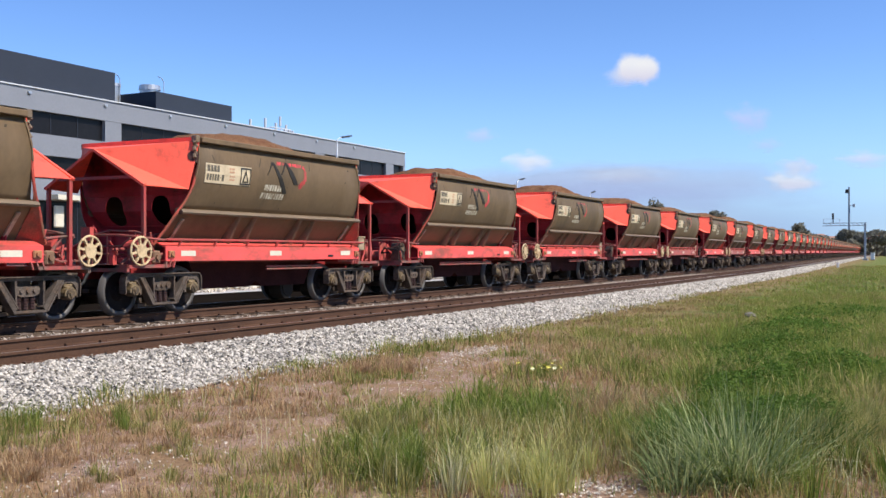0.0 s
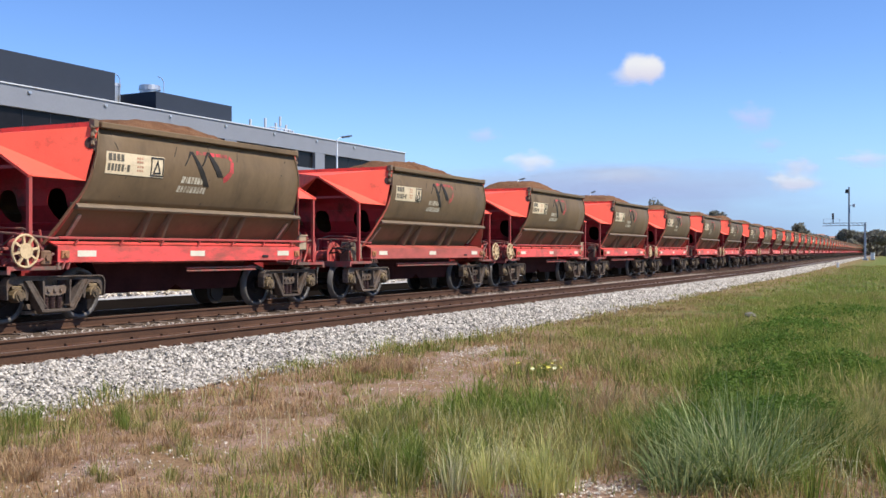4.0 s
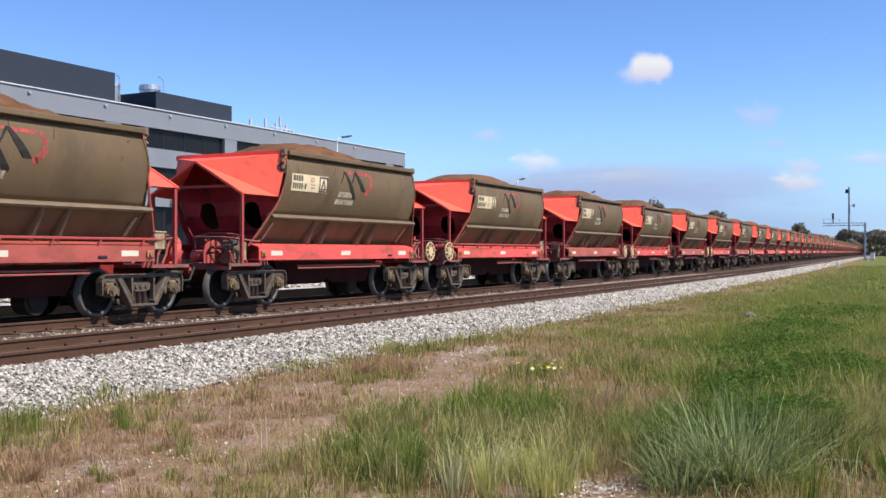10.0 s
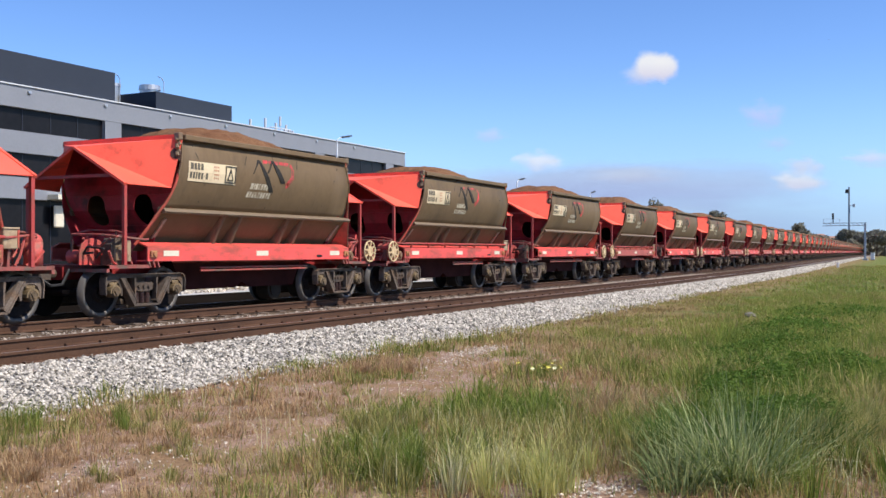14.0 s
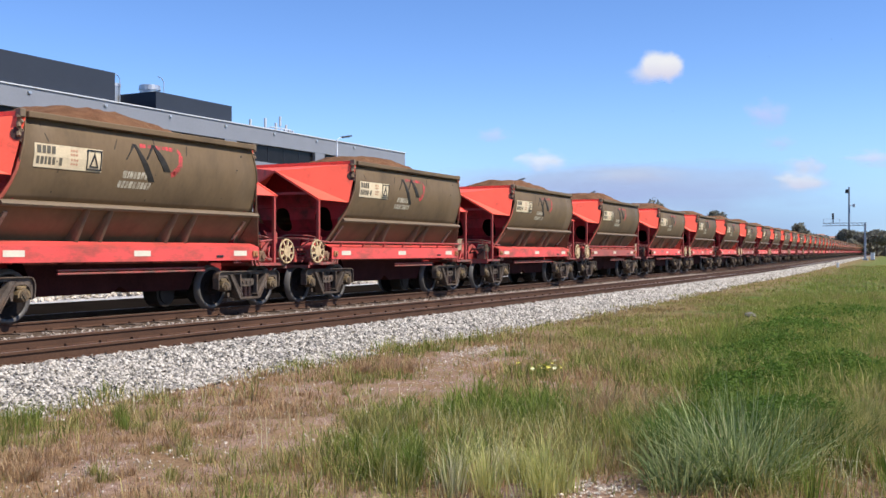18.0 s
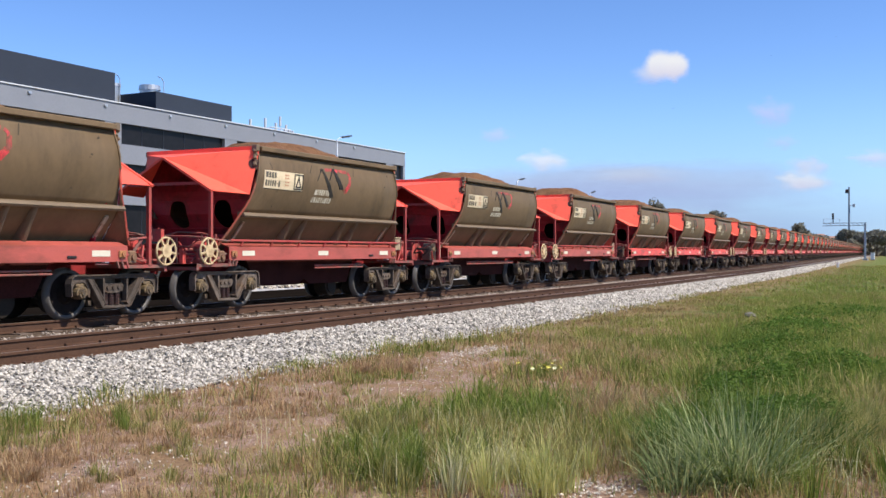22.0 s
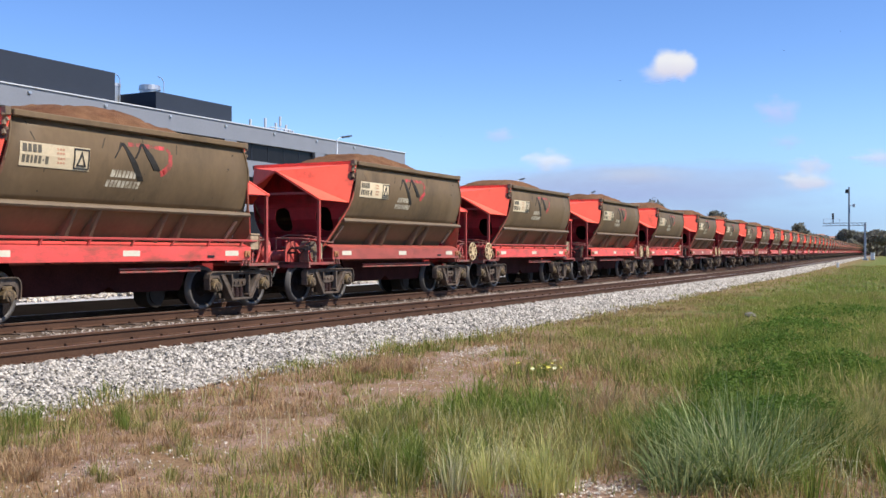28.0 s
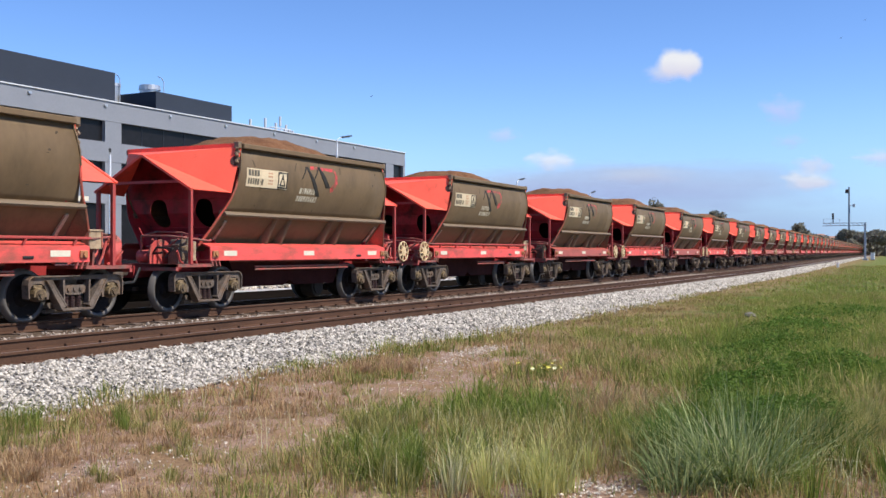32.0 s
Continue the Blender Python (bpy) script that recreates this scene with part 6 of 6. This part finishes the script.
DRIFT = []


def cloud(turn, up, wide, high, depth, dturn, dup, col, strength, thick, seed, label, soft=.55, rag=1.5):
    """A sheet of vapour at a bearing and height angle (degrees), wide and high in metres, drifting by so many degrees."""
    def at(a, e):
        cx, cy = at_bearing(a, depth)
        m = Matrix((Vector((math.sin(HEAD), -math.cos(HEAD), 0)), Vector((0, 0, 1)), -Vector((math.cos(HEAD), math.sin(HEAD), 0)))).transposed().to_4x4()
        m.translation = (cx, cy, EYE[2] + math.tan(radians(e)) * depth)
        return m
    bm = B()
    a, b = wide / 2, high / 2
    bm.faces.new([bm.verts.new(p) for p in ((-a, -b, 0), (a, -b, 0), (a, b, 0), (-a, b, 0))])
    ob = tagged(part("cloud", bm, cloud_material("cloud_vapour", col, strength, thick, seed, soft, rag)), label, "cloud", kind="structure")
    ob.visible_shadow = False
    ob.matrix_basis = at(turn, up)
    DRIFT.append((ob, at(turn, up), at(turn + dturn, up + dup)))


WH, PK = (1.0, 0.98, 0.97), (.86, .86, .98)
PUFF = (.95, .96, 1.0)
cloud(10.62, 10.22, 132, 104, 2600, 2.26, 0.25, PUFF, .68, .97, 2.0, "small white puffy cloud", .5, .6)
cloud(9.95, 9.72, 125, 66, 2612, 2.2, 0.2, (.84, .87, .98), .66, .6, 2.7, "flat base of the puffy cloud", .8, .8)
cloud(11.3, 10.2, 92, 98, 2606, 2.3, 0.25, PUFF, .68, .95, 3.6, "rounded top of the puffy cloud", .5, .6)
cloud(19.03, 3.94, 202, 80, 2800, 0.80, 0.06, (.9, .92, 1.0), .66, .8, 5.0, "faint flat white cloud low in the sky", .75)
cloud(19.2, 4.75, 150, 74, 2820, 0.80, 0.06, PK, .62, .6, 5.9, "soft puff above the flat white cloud", .8)
cloud(16.73, 7.47, 150, 95, 2700, 1.73, 0.47, (.92, .8, .98), .62, .42, 8.0, "thin pinkish wisp of cloud", .9)
cloud(17.6, 6.0, 120, 50, 2720, 1.2, 0.2, (.8, .8, .98), .6, .35, 7.1, "faint lilac wisp of cloud", .9)
cloud(22.51, 5.21, 195, 60, 2700, 0.81, 0.06, PK, .66, .6, 3.3, "thin pale cloud low in the sky", .9)
cloud(4.89, 5.02, 171, 78, 2800, 1.26, 0.06, WH, .68, .65, 6.1, "small soft white cloud above the haze", .75)
BANK = (.56, .69, 1.0)
cloud(8.6, 3.9, 1150, 190, 3200, 0.92, 0.00, BANK, .6, .8, 9.4, "lavender-grey bank of cloud near the horizon", .7, 1.0)
cloud(13.5, 3.6, 1100, 210, 3230, 0.92, 0.00, BANK, .59, .7, 12.9, "ragged end of the lavender-grey cloud bank", .8, 1.2)
cloud(3.2, 3.6, 800, 180, 3260, 0.92, 0.00, BANK, .6, .75, 15.3, "soft start of the lavender-grey cloud bank", .8, 1.0)
cloud(10.2, 4.3, 420, 80, 3150, 0.92, 0.00, (.8, .86, 1.0), .6, .45, 21.3, "pale streak on the cloud bank", .9, 1.2)
cloud(9.0, 1.7, 2300, 330, 3300, 0.92, 0.00, (.6, .74, 1.0), .58, .7, 4.9, "pale haze under the cloud bank", .9, .6)
# Added sheet: its blue glow covers the sky texture's over-bright horizon.
cloud(14.0, 1.2, 6600, 1000, 3400, 0.4, 0.00, (.38, .62, 1.0), .62, 1.0, 4.4, "blue haze sheet added to tone down the bright horizon", 1.05, .4)
cloud(2.10, 6.53, 113, 64, 2900, 1.27, 0.00, (.86, .8, .98), .66, .35, 1.2, "thin pinkish wisp of cloud", .9)

# ---- birds crossing the sky: time, bearing, height angle, distance ----
FLIGHTS = (((0, 7.16, 8.72, 520), (27, 9.49, 9.18, 160), (28, 9.90, 9.56, 140), (28.5, 12.92, 10.05, 125), (29, 14.57, 12.59, 110), (30, 16.00, 17.74, 110), (32, 16.29, 25.69, 130)),
           ((0, 20.02, 11.80, 560), (30, 21.42, 12.47, 230), (31, 22.02, 12.65, 205), (31.5, 22.73, 12.74, 195), (32, 22.57, 12.86, 190)),
           ((0, 18.61, 11.19, 560), (30.5, 19.32, 11.55, 230), (31.5, 20.56, 11.80, 205), (32, 21.39, 11.89, 195)),
           ((0, 0.51, 6.21, 560), (30, -1.02, 7.09, 230), (31, -2.13, 7.66, 205), (31.5, -3.28, 8.25, 195), (32, -4.04, 8.69, 190)))
PLUMAGE = mat("dark_plumage", (0.05, 0.05, 0.055), .8, vary=.2, scale=20)
flock = []


def bird():
    w = tagged(new("bird"), "small dark bird gliding across the sky", "bird", "birds in the sky")
    bm = B()
    bmesh.ops.create_uvsphere(bm, u_segments=8, v_segments=6, radius=.5, matrix=Matrix.Diagonal((.34, .1, .1, 1)))
    rod(bm, (.12, 0, .01), (.24, 0, .02), .035, 6, .008)
    part("body", bm, PLUMAGE, w)
    for q in (-1, 1):
        bm = B()
        sheet(bm, [[(.08, q * .03, .02), (-.06, q * .03, .02), (-.05, q * .2, .07), (.07, q * .2, .07)], [(.07, q * .2, .07), (-.05, q * .2, .07), (-.09, q * .4, .05), (0, q * .38, .05)]], .008)
        part("wing", bm, PLUMAGE, w)
    bm = B()
    sheet(bm, [[(-.13, -.02, 0), (-.13, .02, 0), (-.28, .05, 0), (-.28, -.05, 0)]], .008)
    part("tail", bm, PLUMAGE, w)
    return w


for path in FLIGHTS:
    rows, spots = [], []
    for t, turn, up, dep in path:
        bx, by = at_bearing(turn, dep)
        spots.append((t, Vector((bx, by, EYE[2] + math.tan(radians(up)) * dep))))
    for k, (t, p) in enumerate(spots):
        q = spots[min(k + 1, len(spots) - 1)][1] - spots[max(k - 1, 0)][1]
        rows.append((t, pose(*p, 20, 0, math.degrees(math.atan2(q.y, q.x)))))
    flock.append((bird(), rows))

motions()
